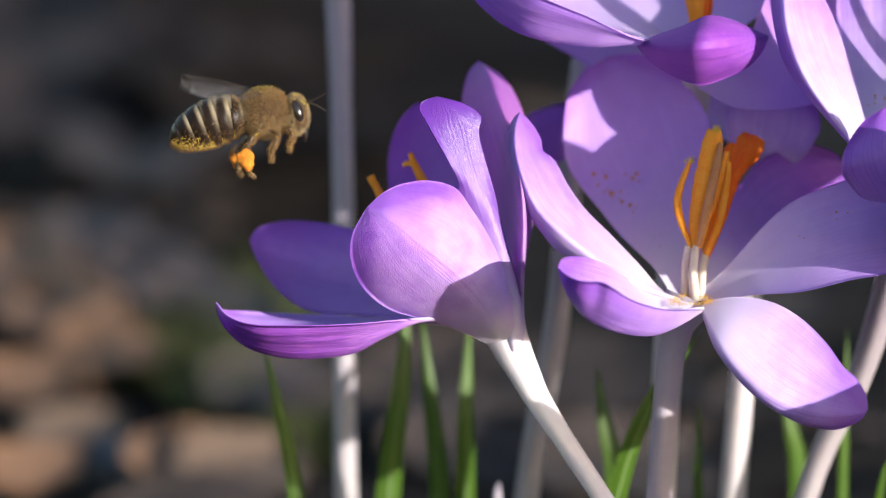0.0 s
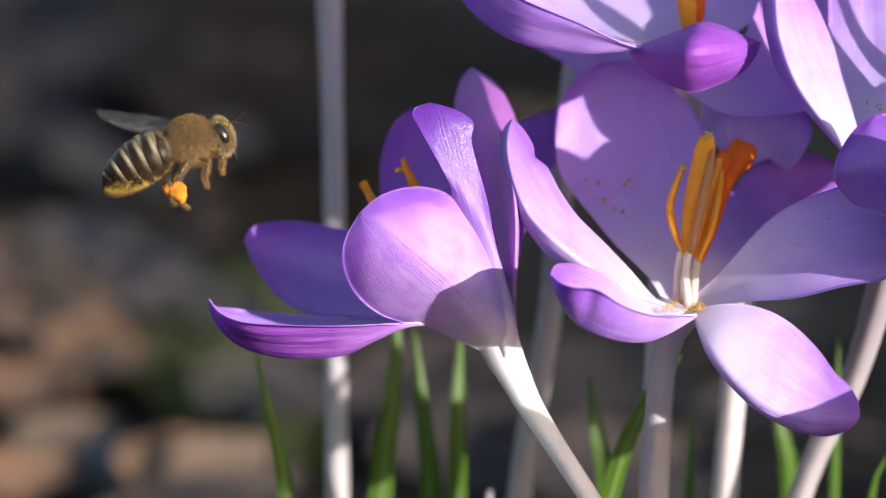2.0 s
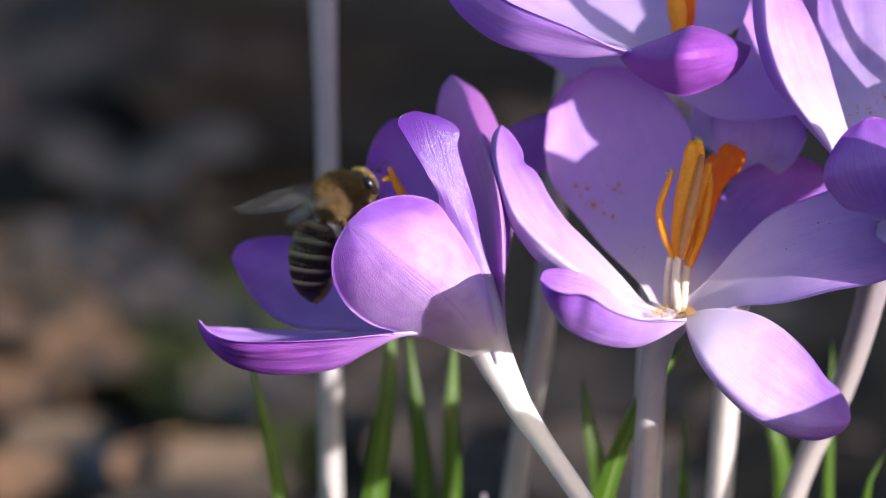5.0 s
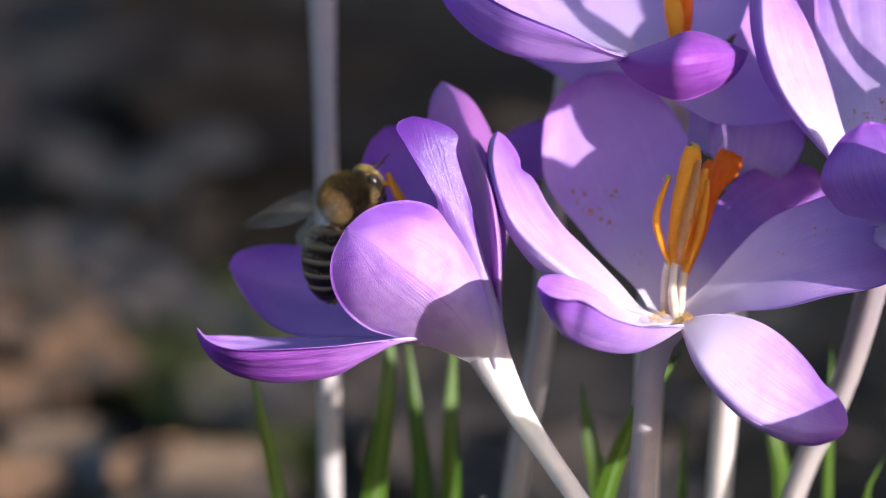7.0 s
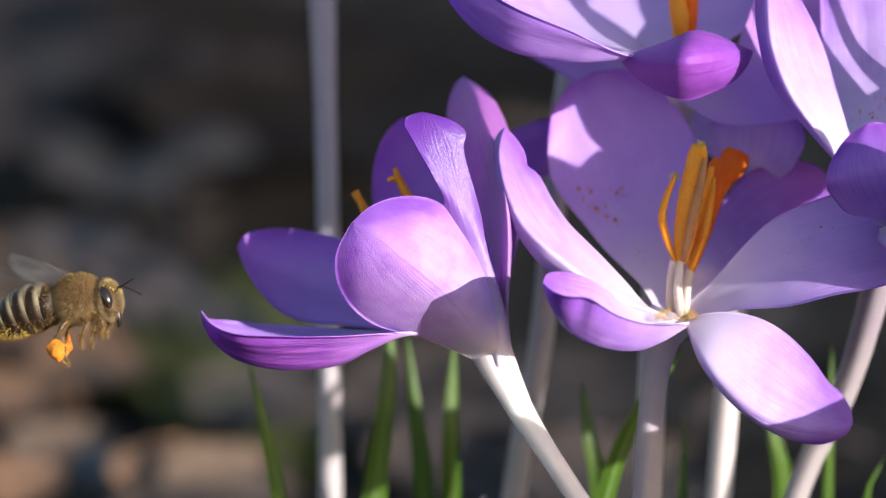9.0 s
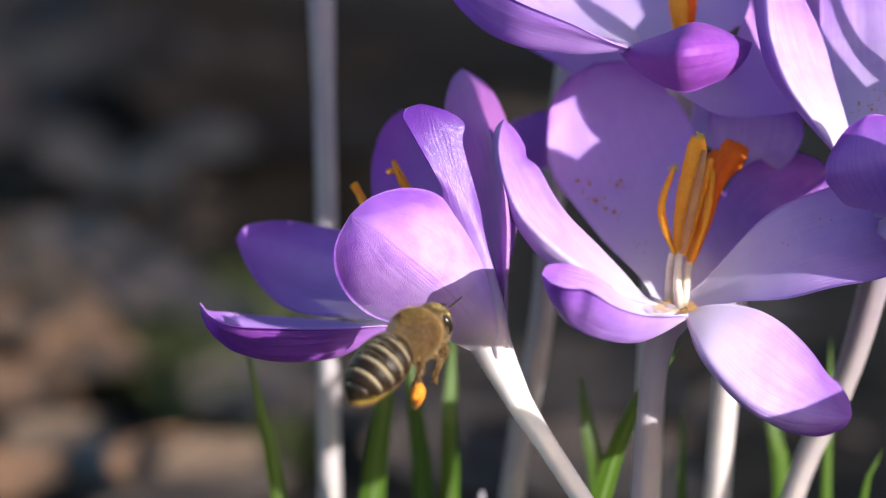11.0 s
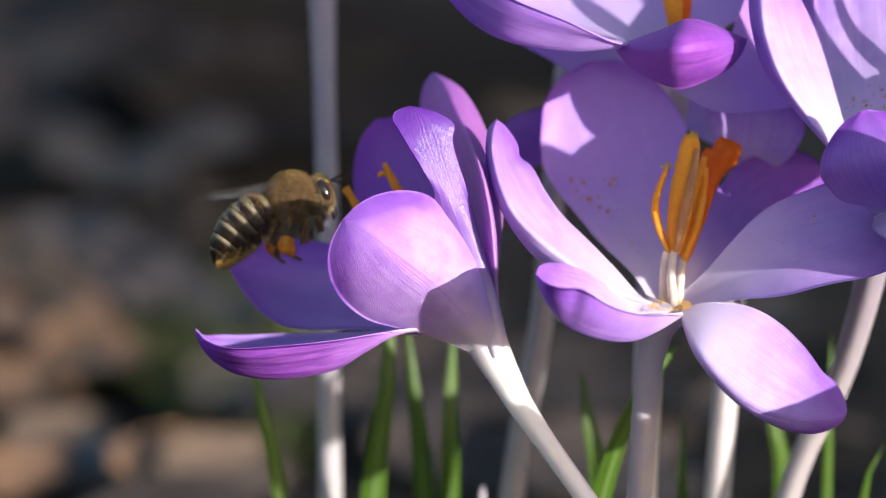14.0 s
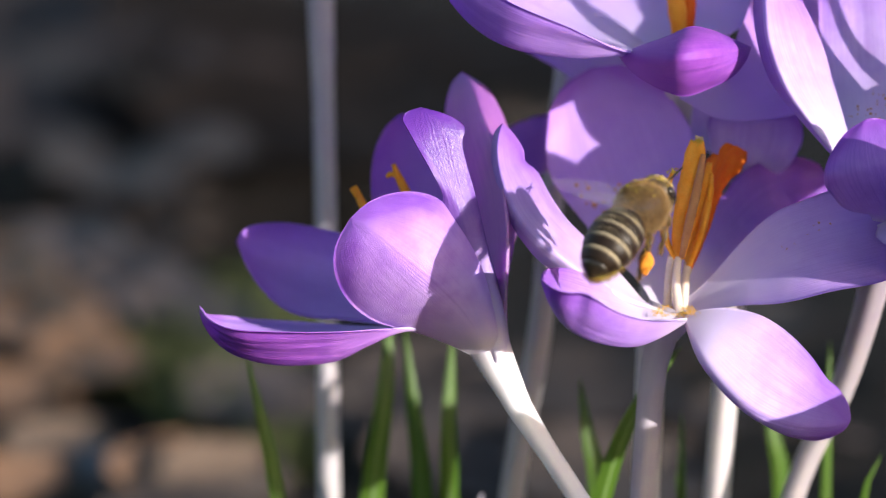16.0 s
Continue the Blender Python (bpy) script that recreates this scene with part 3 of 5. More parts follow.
def build_moss(x, y, size, seed):
    rng = random.Random(seed)
    verts, faces = [], []
    for _ in range(240):
        a, r = rng.uniform(0, 6.28), size * math.sqrt(rng.random())
        p = Vector((r * math.cos(a), r * math.sin(a) * 0.8, 0))
        h, lean = rng.uniform(0.003, 0.009), Vector((rng.uniform(-0.5, 0.5), rng.uniform(-0.5, 0.5), 1))
        b = Vector((rng.uniform(-1, 1), rng.uniform(-1, 1), 0)).normalized() * 0.0012
        d = Vector((-b.y, b.x, 0))
        k = len(verts)
        verts += [p + b, p - b * 0.5 + d, p - b * 0.5 - d, p + lean * h]
        faces += [(k, k + 1, k + 3), (k + 1, k + 2, k + 3), (k + 2, k, k + 3)]
    p = soil_at(x, y, 0.0)
    ob = new("moss_tuft", mesh_from("moss_tuft", verts, faces, M_MOSS))
    ob.matrix_basis = pose(p.x, p.y, 0.001)
    tagged(ob, "low olive green moss tuft on the soil", "moss", "moss tufts")


for args in ((315, 700, 0.013, 1), (225, 690, 0.009, 2), (470, 560, 0.009, 3), (380, 760, 0.009, 4), (500, 860, 0.005, 5), (410, 645, 0.014, 6)):
    build_moss(*args)


# ---------------------------------------------------------------- crocuses
def crocus(base, label):
    return root("crocus", base, label, "crocus", "crocuses")


def petal(flower, spine, half, side, cup, material=None, seed=0, label="", **more):
    pts = [at(*p) for p in spine]
    me = petal_mesh("petal", pts, half, axis(*side), cup, material or M_PETAL, seed, **more)
    return hang("petal", me, flower, pts[0], label)


def boat(flower, far, keel, near, inside, outside, label="", seed=0, power=1.7, roll=0, crease=0.02):
    me = boat_mesh("petal", [at(*p) for p in far], [at(*p) for p in keel], [at(*p) for p in near], inside, outside, seed=seed, power=power, roll=roll, crease=crease)
    return hang("petal", me, flower, at(*keel[0]), label)


def ground_under(x, y, w):
    p = at(x, y, w)
    return Vector((p.x, p.y, 0.0))


def stamen(flower, spine, radii, material=None, name="anther", label="", flat=0.6, seed=0):
    return hang(name, tube_mesh(name, [at(*p) for p in spine], radii, material or M_ANTHER, 10, 18, flat, 0.08, seed), flower, None, label)


# the nearer crocus, which the bee visits, tipped to one side
LB = at(1420, 2100, -20)
LB.z = 0.0
left_crocus = crocus(LB, "open lilac crocus tipped sideways on a white tube")
hang("tube", funnel_mesh("tube", [LB, at(1300, 1400, -6), at(1150, 1090, -1), at(1037, 916, 1), at(975, 822, 2), at(923, 742, 2), at(900, 697, 2), at(882, 662, 2), at(868, 632, 2), at(860, 612, 2)],
     ((0, 1.4), (0.3, 1.0), (0.7, 0.86), (0.865, 0.93), (0.895, 1.03), (0.93, 1.22), (0.955, 1.45), (0.98, 1.72), (1.0, 1.9)), M_TUBE, n=90), left_crocus, None, "white flower tube")
L_LOW = boat(left_crocus,
             [(800, 594, 1), (700, 593, -3), (600, 591, -5), (500, 585, -6), (440, 580, -5), (400, 575, -3), (367, 570, 1), (352, 558, 4)],
             [(800, 597, 2), (715, 597, 4), (650, 624, 4), (590, 650, 4), (500, 658, 4), (425, 643, 4), (385, 618, 4), (362, 588, 4), (352, 558, 4)],
             [(800, 597, 3), (700, 595, 6), (600, 598, 9), (500, 598, 10), (430, 597, 10), (392, 590, 9), (367, 577, 7), (352, 558, 4)],
             M_PETAL, M_LOW, "flat lying petal, magenta violet outside", 1, crease=0.17)
L_BACK = boat(left_crocus,
              [(850, 612, -1), (740, 490, -7), (660, 445, -9), (600, 425, -10), (545, 412, -11), (500, 406, -11), (455, 408, -11), (430, 418, -10.5), (418, 437, -10)],
              [(850, 605, -2), (740, 550, -7), (660, 515, -10), (600, 500, -12), (545, 485, -13), (500, 472, -13), (455, 456, -12), (432, 447, -11), (418, 437, -10)],
              [(850, 610, 0), (740, 600, -1), (670, 585, -3), (600, 576, -5), (545, 572, -6.5), (500, 556, -7.5), (462, 522, -8.5), (435, 480, -9.5), (418, 437, -10)],
              M_BACK, M_BACK, "shaded violet petal", 2)
L_INNER = boat(left_crocus,
               [(866, 622, -2), (780, 520, -5), (700, 450, -8), (662, 385, -10), (655, 330, -11), (662, 280, -11.5), (680, 240, -12), (706, 215, -12)],
               [(868, 622, -3), (810, 500, -9), (770, 420, -12), (740, 340, -13.5), (725, 280, -13.5), (718, 240, -13), (706, 215, -12)],
               [(874, 622, -2), (850, 500, -6), (832, 400, -9), (818, 320, -11), (795, 250, -11.5), (760, 218, -12), (706, 215, -12)],
               M_INSIDE, M_INSIDE, "", 3)
L_TOP = boat(left_crocus,
             [(872, 650, 0), (855, 570, -3), (836, 490, -6), (815, 400, -9), (795, 300, -11), (787, 235, -11.5), (788, 195, -11.5), (798, 160, -11), (815, 140, -10)],
             [(889, 660, 1), (892, 570, 3.2), (895, 480, 7), (895, 400, 8.2), (885, 320, 7.0), (867, 255, 2.2), (848, 205, -3), (834, 165, -7), (815, 140, -10)],
             [(903, 660, 0.5), (899, 622, 0.5), (894, 580, 0), (893, 520, -2), (908, 440, -4), (917, 380, -6), (914, 310, -7), (899, 250, -7), (882, 205, -7.5), (858, 168, -8.5), (815, 140, -10)],
             M_TOP, M_TOP, "", 4, 1.25)
boat(left_crocus,
     [(868, 650, 2.5), (828, 570, 3.4), (786, 480, 5.2), (768, 418, 6.2), (783, 362, 7.3), (762, 318, 8), (738, 276, 8.2), (720, 243, 8), (711, 226, 7.6), (717, 212, 7.2), (742, 203, 7)],
     [(884, 655, 3.8), (877, 570, 5), (856, 490, 6), (831, 425, 6.7), (805, 360, 7.25), (785, 300, 7.5), (772, 258, 7.6), (765, 232, 7.5), (756, 214, 7.3), (742, 203, 7)],
     [(904, 658, 1.6), (899, 620, 1.6), (888, 560, 2.4), (873, 500, 4), (861, 455, 5.2), (849, 400, 6), (836, 345, 6.5), (822, 295, 6.8), (816, 262, 6.9), (821, 237, 6.8), (792, 217, 6.9), (742, 203, 7)],
     M_SPARK, M_SPARK, "glittering violet petal with a dark tip", 5, 2.0)
boat(left_crocus,
     [(882, 655, 1.6), (877, 595, 5.0), (858, 510, 7), (832, 450, 7.9), (799, 398, 8.5), (775, 366, 9), (735, 353, 9.4), (690, 356, 10), (650, 372, 10.8), (618, 400, 11.5)],
     [(874, 658, 1.6), (846, 605, 5.9), (815, 560, 8), (775, 520, 10), (740, 490, 11.4), (705, 462, 12.4), (680, 440, 12.6), (655, 422, 12.5), (636, 410, 12.1), (618, 400, 11.5)],
     [(864, 655, 1.6), (830, 638, 2.6), (790, 619, 3.2), (745, 602, 3.8), (700, 591, 4.6), (655, 577, 6), (615, 545, 7.5), (592, 500, 9.5), (592, 450, 11), (618, 400, 11.5)],
     M_FRONT, M_FRONT, "sunlit rounded petal with fine veins", 6, 1.9, crease=0.03)


def ROUND(s):
    """A nearly circular blade on a short neck."""
    q = (s - 0.6) / 0.402
    return max(min(0.34, 0.06 + 1.6 * s) if s < 0.5 else 0.02, math.sqrt(max(0.0, 1 - q * q)))


# two anthers that show over the rounded petal, each forked at its tip
for k, (spine, fork) in enumerate((
        ([(800, 530, 0), (720, 470, -1), (655, 400, -2), (640, 375, -2), (626, 342, -2)], (620, 346)),
        ([(805, 520, -2), (765, 420, -3), (722, 360, -3), (703, 325, -3), (694, 303, -3)], (682, 326)))):
    stamen(left_crocus, spine, ((0, 0.3), (0.55, 0.62 + 0.2 * k), (0.88, 0.62), (0.96, 0.42), (1, 0.34)), seed=2 + k)
    x, y, w = spine[-2]
    stamen(left_crocus, [(x, y, w), ((x + fork[0]) / 2 - 2, (y + fork[1]) / 2 - 4, w), (*fork, w)], ((0, 0.3), (0.6, 0.42), (1, 0.3)), seed=12 + k)

# the wide open crocus beside it
RB = at(1090, 2100, -24)
RB.z = 0.0
right_crocus = crocus(RB, "wide open lilac crocus with orange stigma")
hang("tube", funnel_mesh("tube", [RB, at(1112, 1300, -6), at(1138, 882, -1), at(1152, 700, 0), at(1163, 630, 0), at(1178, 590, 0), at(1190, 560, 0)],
     ((0, 1.5), (0.6, 1.2), (0.84, 1.16), (0.94, 1.2), (0.97, 1.42), (1.0, 2.3)), M_TUBE_SHADE), right_crocus, None, "greyish white flower tube")
R_TALL = petal(right_crocus, [(1185, 565, -1), (1148, 430, -5), (1096, 282, -9), (1046, 132, -10)], 6.75, (1, 0.3, 0.04), -0.35, M_TALL, 11, "tall lilac petal with rust pollen specks")
boat(right_crocus,
     [(1172, 566, 1), (1080, 545, 3), (968, 484, 6), (925, 440, 6), (900, 400, 6), (882, 360, 5), (872, 320, 4), (869, 280, 4), (874, 248, 4), (888, 231, 4)],
     [(1172, 563, 2), (1075, 528, 6), (985, 462, 8), (925, 405, 8), (896, 350, 8), (882, 300, 7), (881, 260, 6), (888, 231, 4)],
     [(1172, 560, 1), (1140, 548, 1), (1100, 503, 1), (1050, 450, 1.5), (1003, 402, 2), (972, 357, 2), (957, 328, 2), (945, 311, 2.2), (928, 298, 2.5), (925, 277, 2.5), (907, 248, 3), (888, 231, 4)],
     M_OUTER, M_PALE, "sunlit pale petal with a rolled violet rim", 12, 1.3)
boat(right_crocus,
     [(1205, 572, 2), (1130, 556, 3), (1085, 528, 5), (1045, 504, 8), (1010, 490, 11), (980, 486, 13), (962, 491, 15), (956, 506, 16.5)],
     [(1212, 580, 3), (1165, 606, 7), (1115, 622, 11), (1055, 615, 14), (1005, 592, 16), (972, 550, 17.5), (956, 506, 16.5)],
     [(1215, 577, 6), (1150, 578, 13), (1090, 562, 17), (1052, 540, 20), (1030, 531, 20), (1002, 531, 20.5), (974, 522, 19.5), (956, 506, 16.5)],
     M_PALE, M_OUTER, "boat-shaped petal, pale inside and violet outside", 13)
boat(right_crocus,
     [(1210, 580, 3), (1235, 645, 6), (1275, 698, 7), (1325, 744, 7), (1375, 775, 6.5), (1410, 787, 6), (1450, 791, 5), (1490, 776, 5), (1505, 755, 5)],
     [(1212, 577, 4), (1245, 640, 9), (1300, 704, 10.5), (1350, 741, 10), (1410, 762, 8), (1455, 766, 6.5), (1490, 763, 5.5), (1505, 755, 5)],
     [(1212, 574, 3), (1235, 564, 3.5), (1270, 559, 4), (1312, 562, 4.5), (1352, 575, 5), (1392, 601, 5), (1432, 641, 5), (1462, 682, 5), (1482, 699, 5), (1500, 728, 5), (1505, 755, 5)],
     M_DROOP, M_OUTER, "sunlit drooping pale lilac petal with violet tip", 14, 1.45, crease=0.04)
R_WIDE = petal(right_crocus, [(1215, 560, 0), (1330, 500, 4), (1450, 455, 6), (1640, 410, 5)], 5.2, (-0.2, 0.85, -0.5), 0.4, M_WIDE, 15)
petal(right_crocus, [(1205, 555, -2), (1290, 450, -7), (1380, 375, -11), (1470, 330, -12)], 4.6, (-0.6, 0.8, 0.1), 0.3, M_DEEP, 16)
for i, spine in enumerate(([(1180, 562, 1), (1183, 500, 2), (1188, 465, 3)], [(1200, 562, 2), (1196, 510, 3), (1200, 465, 3)], [(1208, 560, 0), (1212, 510, 0), (1220, 462, 0)])):
    stamen(right_crocus, spine, ((0, 0.42), (1, 0.36)), M_FILAMENT, "filament", seed=i, flat=1.0)
stamen(right_crocus, [(1193, 470, 3), (1176, 430, 3), (1168, 380, 3), (1190, 316, 3)], ((0, 0.3), (0.3, 0.52), (0.6, 0.58), (0.88, 0.46), (1, 0.28)), seed=3)
stamen(right_crocus, [(1200, 470, 3), (1210, 400, 3.5), (1224, 320, 4), (1233, 262, 4)], ((0, 0.3), (0.25, 0.58), (0.6, 0.62), (0.92, 0.5), (1, 0.35)), seed=4, flat=1.75)
stamen(right_crocus, [(1205, 468, 4.2), (1220, 400, 4.6), (1236, 330, 4.8), (1244, 285, 4.8)], ((0, 0.2), (0.3, 0.34), (0.7, 0.34), (1, 0.2)), M_GROOVE, seed=14, flat=1.2)
stamen(right_crocus, [(1215, 475, 0), (1235, 400, 1), (1250, 330, 1), (1255, 300, 1)], ((0, 0.4), (0.3, 0.7), (0.8, 0.7), (1, 0.4)), seed=5)
stamen(right_crocus, [(1218, 482, 1.5), (1240, 425, 2), (1254, 360, 1.6), (1258, 320, 1.2)], ((0, 0.5), (0.3, 0.62), (0.8, 0.55), (1, 0.35)), seed=15)
for i, (tx, ty, bx) in enumerate(((1312, 276, 1270), (1296, 270, 1262), (1272, 288, 1252), (1305, 290, 1268))):
    stamen(right_crocus, [(1212, 500, 0), ((1212 + bx) / 2, 430, -1), (bx, 345, -1 - i * 0.3), (tx, ty, -1 - i * 0.5)], ((0, 0.2), (0.4, 0.3), (0.72, 0.34), (0.9, 0.55), (0.97, 0.62), (1, 0.4)), M_STIGMA, "stigma", "frilled orange-red stigma", 1.6, 6 + i)


def specks(ob, spots, size, material, name="pollen_speck", seed=0, up=1):
    """Grains that stick to a petal: spots are (across, along, how many)."""
    rng = random.Random(seed)
    nl, nc = 40, 24
    verts, faces = [], []
    vs = ob.data.vertices
    for u, v, count in spots:
        for _ in range(count):
            i = min(nl, max(0, int(round((v + rng.gauss(0, 0.012)) * nl))))
            j = min(nc, max(0, int(round((u + rng.gauss(0, 0.035)) * nc))))
            half_n = (nl + 1) * (nc + 1)
            a, b = vs[i * (nc + 1) + j].co, vs[half_n + i * (nc + 1) + j].co
            nrm = (a - b).normalized() * up
            p = (a if up > 0 else b) + Vector([rng.gauss(0, 0.00016) for _ in range(3)])
            p -= nrm * (p - (a if up > 0 else b)).dot(nrm)
            r = size * 0.001 * (0.35 + 1.5 * rng.random() ** 2.5)
            k = len(verts)
            t1 = nrm.orthogonal().normalized()
            t2 = nrm.cross(t1)
            for q in range(6):
                g = q * math.pi / 3
                verts.append(p + (t1 * math.cos(g) + t2 * math.sin(g)) * r * rng.uniform(0.7, 1.2))
            verts += [p + nrm * r * 0.45, p - nrm * r * 0.2]
            for q in range(6):
                faces += [(k + q, k + (q + 1) % 6, k + 6), (k + (q + 1) % 6, k + q, k + 7)]
    o = new(name, mesh_from(name, verts, faces, material))
    o.parent = ob
    return o


def ring_of_pollen(flower, x, y, w, rx, count, seed):
    """Loose yellow pollen round the throat."""
    rng = random.Random(seed)
    spots = []
    for _ in range(count):
        g = rng.uniform(0, 6.28)
        q = at(x + rx * math.cos(g) + rng.gauss(0, 5), y + 7 * math.sin(g) + rng.gauss(0, 2.5), w + 2 * math.sin(g))
        spots.append((q, Vector((0, -0.5, 1))))
    verts, faces = [], []
    for p, _ in spots:
        r = rng.uniform(0.00002, 0.00006)
        k = len(verts)
        for d in ((1, 0, 0), (-1, 0, 0), (0, 1, 0), (0, -1, 0), (0, 0, 1), (0, 0, -1)):
            verts.append(p + Vector(d) * r)
        faces += [(k + a, k + b, k + c) for a, b, c in ((0, 2, 4), (2, 1, 4), (1, 3, 4), (3, 0, 4), (2, 0, 5), (1, 2, 5), (3, 1, 5), (0, 3, 5))]
    return hang("pollen_dust", mesh_from("pollen_dust", verts, faces, M_DUST), flower, None, "yellow pollen round the throat")


ring_of_pollen(right_crocus, 1192, 563, 4, 32, 520, 4)


def crumbs(flower, x, y, w, count, seed):
    """A crumb of pollen on the tip of an anther."""
    rng = random.Random(seed)
    verts, faces = [], []
    for _ in range(count):
        p = at(x + rng.gauss(0, 4), y + rng.gauss(0, 3), w + rng.gauss(0, 0.2))
        r, k = rng.uniform(0.00004, 0.00010), len(verts)
        for d in ((1, 0, 0), (-1, 0, 0), (0, 1, 0), (0, -1, 0), (0, 0, 1), (0, 0, -1)):
            verts.append(p + Vector(d) * r)
        faces += [(k + a, k + b, k + c) for a, b, c in ((0, 2, 4), (2, 1, 4), (1, 3, 4), (3, 0, 4), (2, 0, 5), (1, 2, 5), (3, 1, 5), (0, 3, 5))]
    return hang("pollen_dust", mesh_from("pollen_dust", verts, faces, M_POLLEN), flower, None, "yellow pollen on an anther tip")


crumbs(right_crocus, 1236, 262, 4.2, 90, 51)
crumbs(right_crocus, 1191, 316, 3.2, 40, 52)
specks(R_TALL, ((0.16, 0.58, 4), (0.17, 0.49, 12), (0.23, 0.47, 9), (0.12, 0.53, 4), (0.38, 0.55, 5), (0.26, 0.42, 6), (0.34, 0.28, 6)), 0.15, M_SPOT, seed=1, up=-1)
specks(R_WIDE, ((0.72, 0.62, 4), (0.64, 0.50, 3), (0.66, 0.55, 2)), 0.12, M_SPOT, seed=2)

# the crocus above, seen from below its rim
TB = at(1120, 2100, -46)
TB.z = 0.0
top_crocus = crocus(TB, "lilac crocus with a curled violet front petal")
hang("tube", funnel_mesh("tube", [TB, at(1132, 1200, -28), at(1144, 800, -22), at(1160, 500, -18), at(1180, 280, -15), at(1192, 195, -11), at(1196, 152, -7)],
     ((0, 1.5), (0.6, 1.3), (0.85, 1.5), (0.95, 1.9), (0.985, 1.6), (1.0, 0.3)), M_TUBE_GREY), top_crocus, None, "greyish white flower tube")
boat(top_crocus,
     [(1190, 135, -8), (1100, 60, -14), (1000, 0, -16), (900, -60, -14), (800, -85, -8), (760, -60, 0)],
     [(1190, 138, -4), (1100, 104, 0), (1020, 107, 2), (950, 101, 3), (900, 89, 4), (860, 71, 4), (820, 40, 4), (785, -5, 3), (760, -60, 0)],
     [(1190, 122, -2), (1100, 98, 5), (1050, 76, 8), (1010, 56, 9), (960, 36, 10), (920, 20, 10), (880, 0, 9), (820, -35, 6), (760, -60, 0)],
     M_PALE, M_OUTER, "spreading petal, violet outside and white inside", 21, 1.6, crease=0.04)
boat(top_crocus,
     [(1095, 110, 2), (1135, 94, 3), (1180, 78, 4), (1205, 66, 5), (1225, 60, 5), (1255, 65, 4.5), (1292, 80, 3.5), (1328, 96, 2)],
     [(1095, 110, 2), (1140, 115, 6), (1180, 118, 8.5), (1208, 116, 9.5), (1245, 112, 8.5), (1290, 105, 5.5), (1328, 96, 2)],
     [(1095, 110, 2), (1118, 138, 2.5), (1150, 160, 3), (1185, 176, 3.5), (1215, 181, 3.5), (1255, 168, 3), (1292, 150, 3), (1318, 122, 2.5), (1328, 96, 2)],
     M_CURL, M_CURL, "curled magenta-violet front petal", 22, 1.9, crease=0.06)
petal(top_crocus, [(1190, 150, -12), (1075, 20, -17), (985, -140, -19), (930, -330, -20)], 9.4, (1, 0.2, 0.1), -0.3, M_PETAL, 23, shape=BROAD)
petal(top_crocus, [(1205, 150, -8), (1270, 40, -12), (1340, -100, -13), (1400, -290, -13)], 6.5, (1, 0.6, 0), -0.3, M_PETAL, 24)
petal(top_crocus, [(1210, 172, -4), (1300, 192, -2), (1380, 140, -5), (1460, 0, -13)], 6.0, (-0.2, 0.8, -0.5), 0.4, M_CUP, 25)
stamen(top_crocus, [(1195, 140, -6), (1200, 60, -6), (1190, -30, -6), (1188, -70, -6)], ((0, 0.5), (0.5, 1.4), (1, 0.8)), seed=8)
stamen(top_crocus, [(1200, 140, -7), (1215, 50, -7), (1222, -30, -7), (1230, -70, -7)], ((0, 0.5), (0.5, 1.2), (1, 0.8)), M_STIGMA, "stigma", "", 0.6, 9)

# the crocus at the edge
UB = at(1180, 2100, -40)
UB.z = 0.0
edge_crocus = crocus(UB, "open lilac crocus with sunlit white petals")
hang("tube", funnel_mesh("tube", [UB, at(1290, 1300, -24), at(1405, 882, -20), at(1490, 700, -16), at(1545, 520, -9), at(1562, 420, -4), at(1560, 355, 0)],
     ((0, 1.4), (0.5, 1.12), (0.75, 1.16), (0.9, 1.45), (1.0, 3.0)), M_TUBE_SHADE), edge_crocus, None, "white leaning flower tube")
boat(edge_crocus,
     [(1530, 350, 2), (1420, 228, 4), (1363, 154, 3), (1338, 76, 2), (1334, 0, 1), (1352, -90, 1)],
     [(1530, 350, 3), (1446, 242, 8), (1397, 173, 8), (1368, 105, 7), (1356, 38, 6), (1352, -90, 1)],
     [(1530, 350, 2), (1490, 215, 1), (1472, 150, 0), (1447, 76, 0), (1415, 10, 0), (1352, -90, 1)],
     M_OUTER, M_PALE, "long sunlit pale petal with a rolled violet rim", 31, 1.3, roll=18)
U_BACK = petal(edge_crocus, [(1550, 350, 1), (1555, 210, -1), (1545, 60, -5), (1530, -120, -7)], 5.0, (1, 0.1, 0.2), -0.3, M_PALE, 32, "white lilac petal with rust pollen", shape=BROAD)
petal(edge_crocus, [(1610, 400, 6), (1590, 378, 11), (1560, 308, 15), (1538, 222, 13)], 5.2, (0.95, 0.2, 0), 0.5, M_OUTER, 33, shape=lambda s: max(ROUND(s), 0.62 if s < 0.5 else 0.0))
# three petals added beyond the right of the view to cast shade
petal(edge_crocus, [(1590, 360, 0), (1700, 300, 5), (1810, 250, 8), (1930, 180, 8)], 5.4, (-0.2, 1, 0), 0.3, M_PETAL, 34, shape=BROAD)
petal(edge_crocus, [(1600, 385, 6), (1640, 398, 15), (1760, 430, 15.5), (1955, 535, 16), (2060, 680, 18), (1950, 790, 27), (1790, 880, 33), (1740, 1010, 38)], 5.6, (0.8, 0.6, 0), 0.3, M_OUTER, 36, shape=BROAD)
petal(edge_crocus, [(1640, 385, 10), (1720, 350, 22), (1765, 290, 27), (1785, 190, 29)], 5.5, (1, 0.3, 0), 0.3, M_OUTER, 37, shape=BROAD)

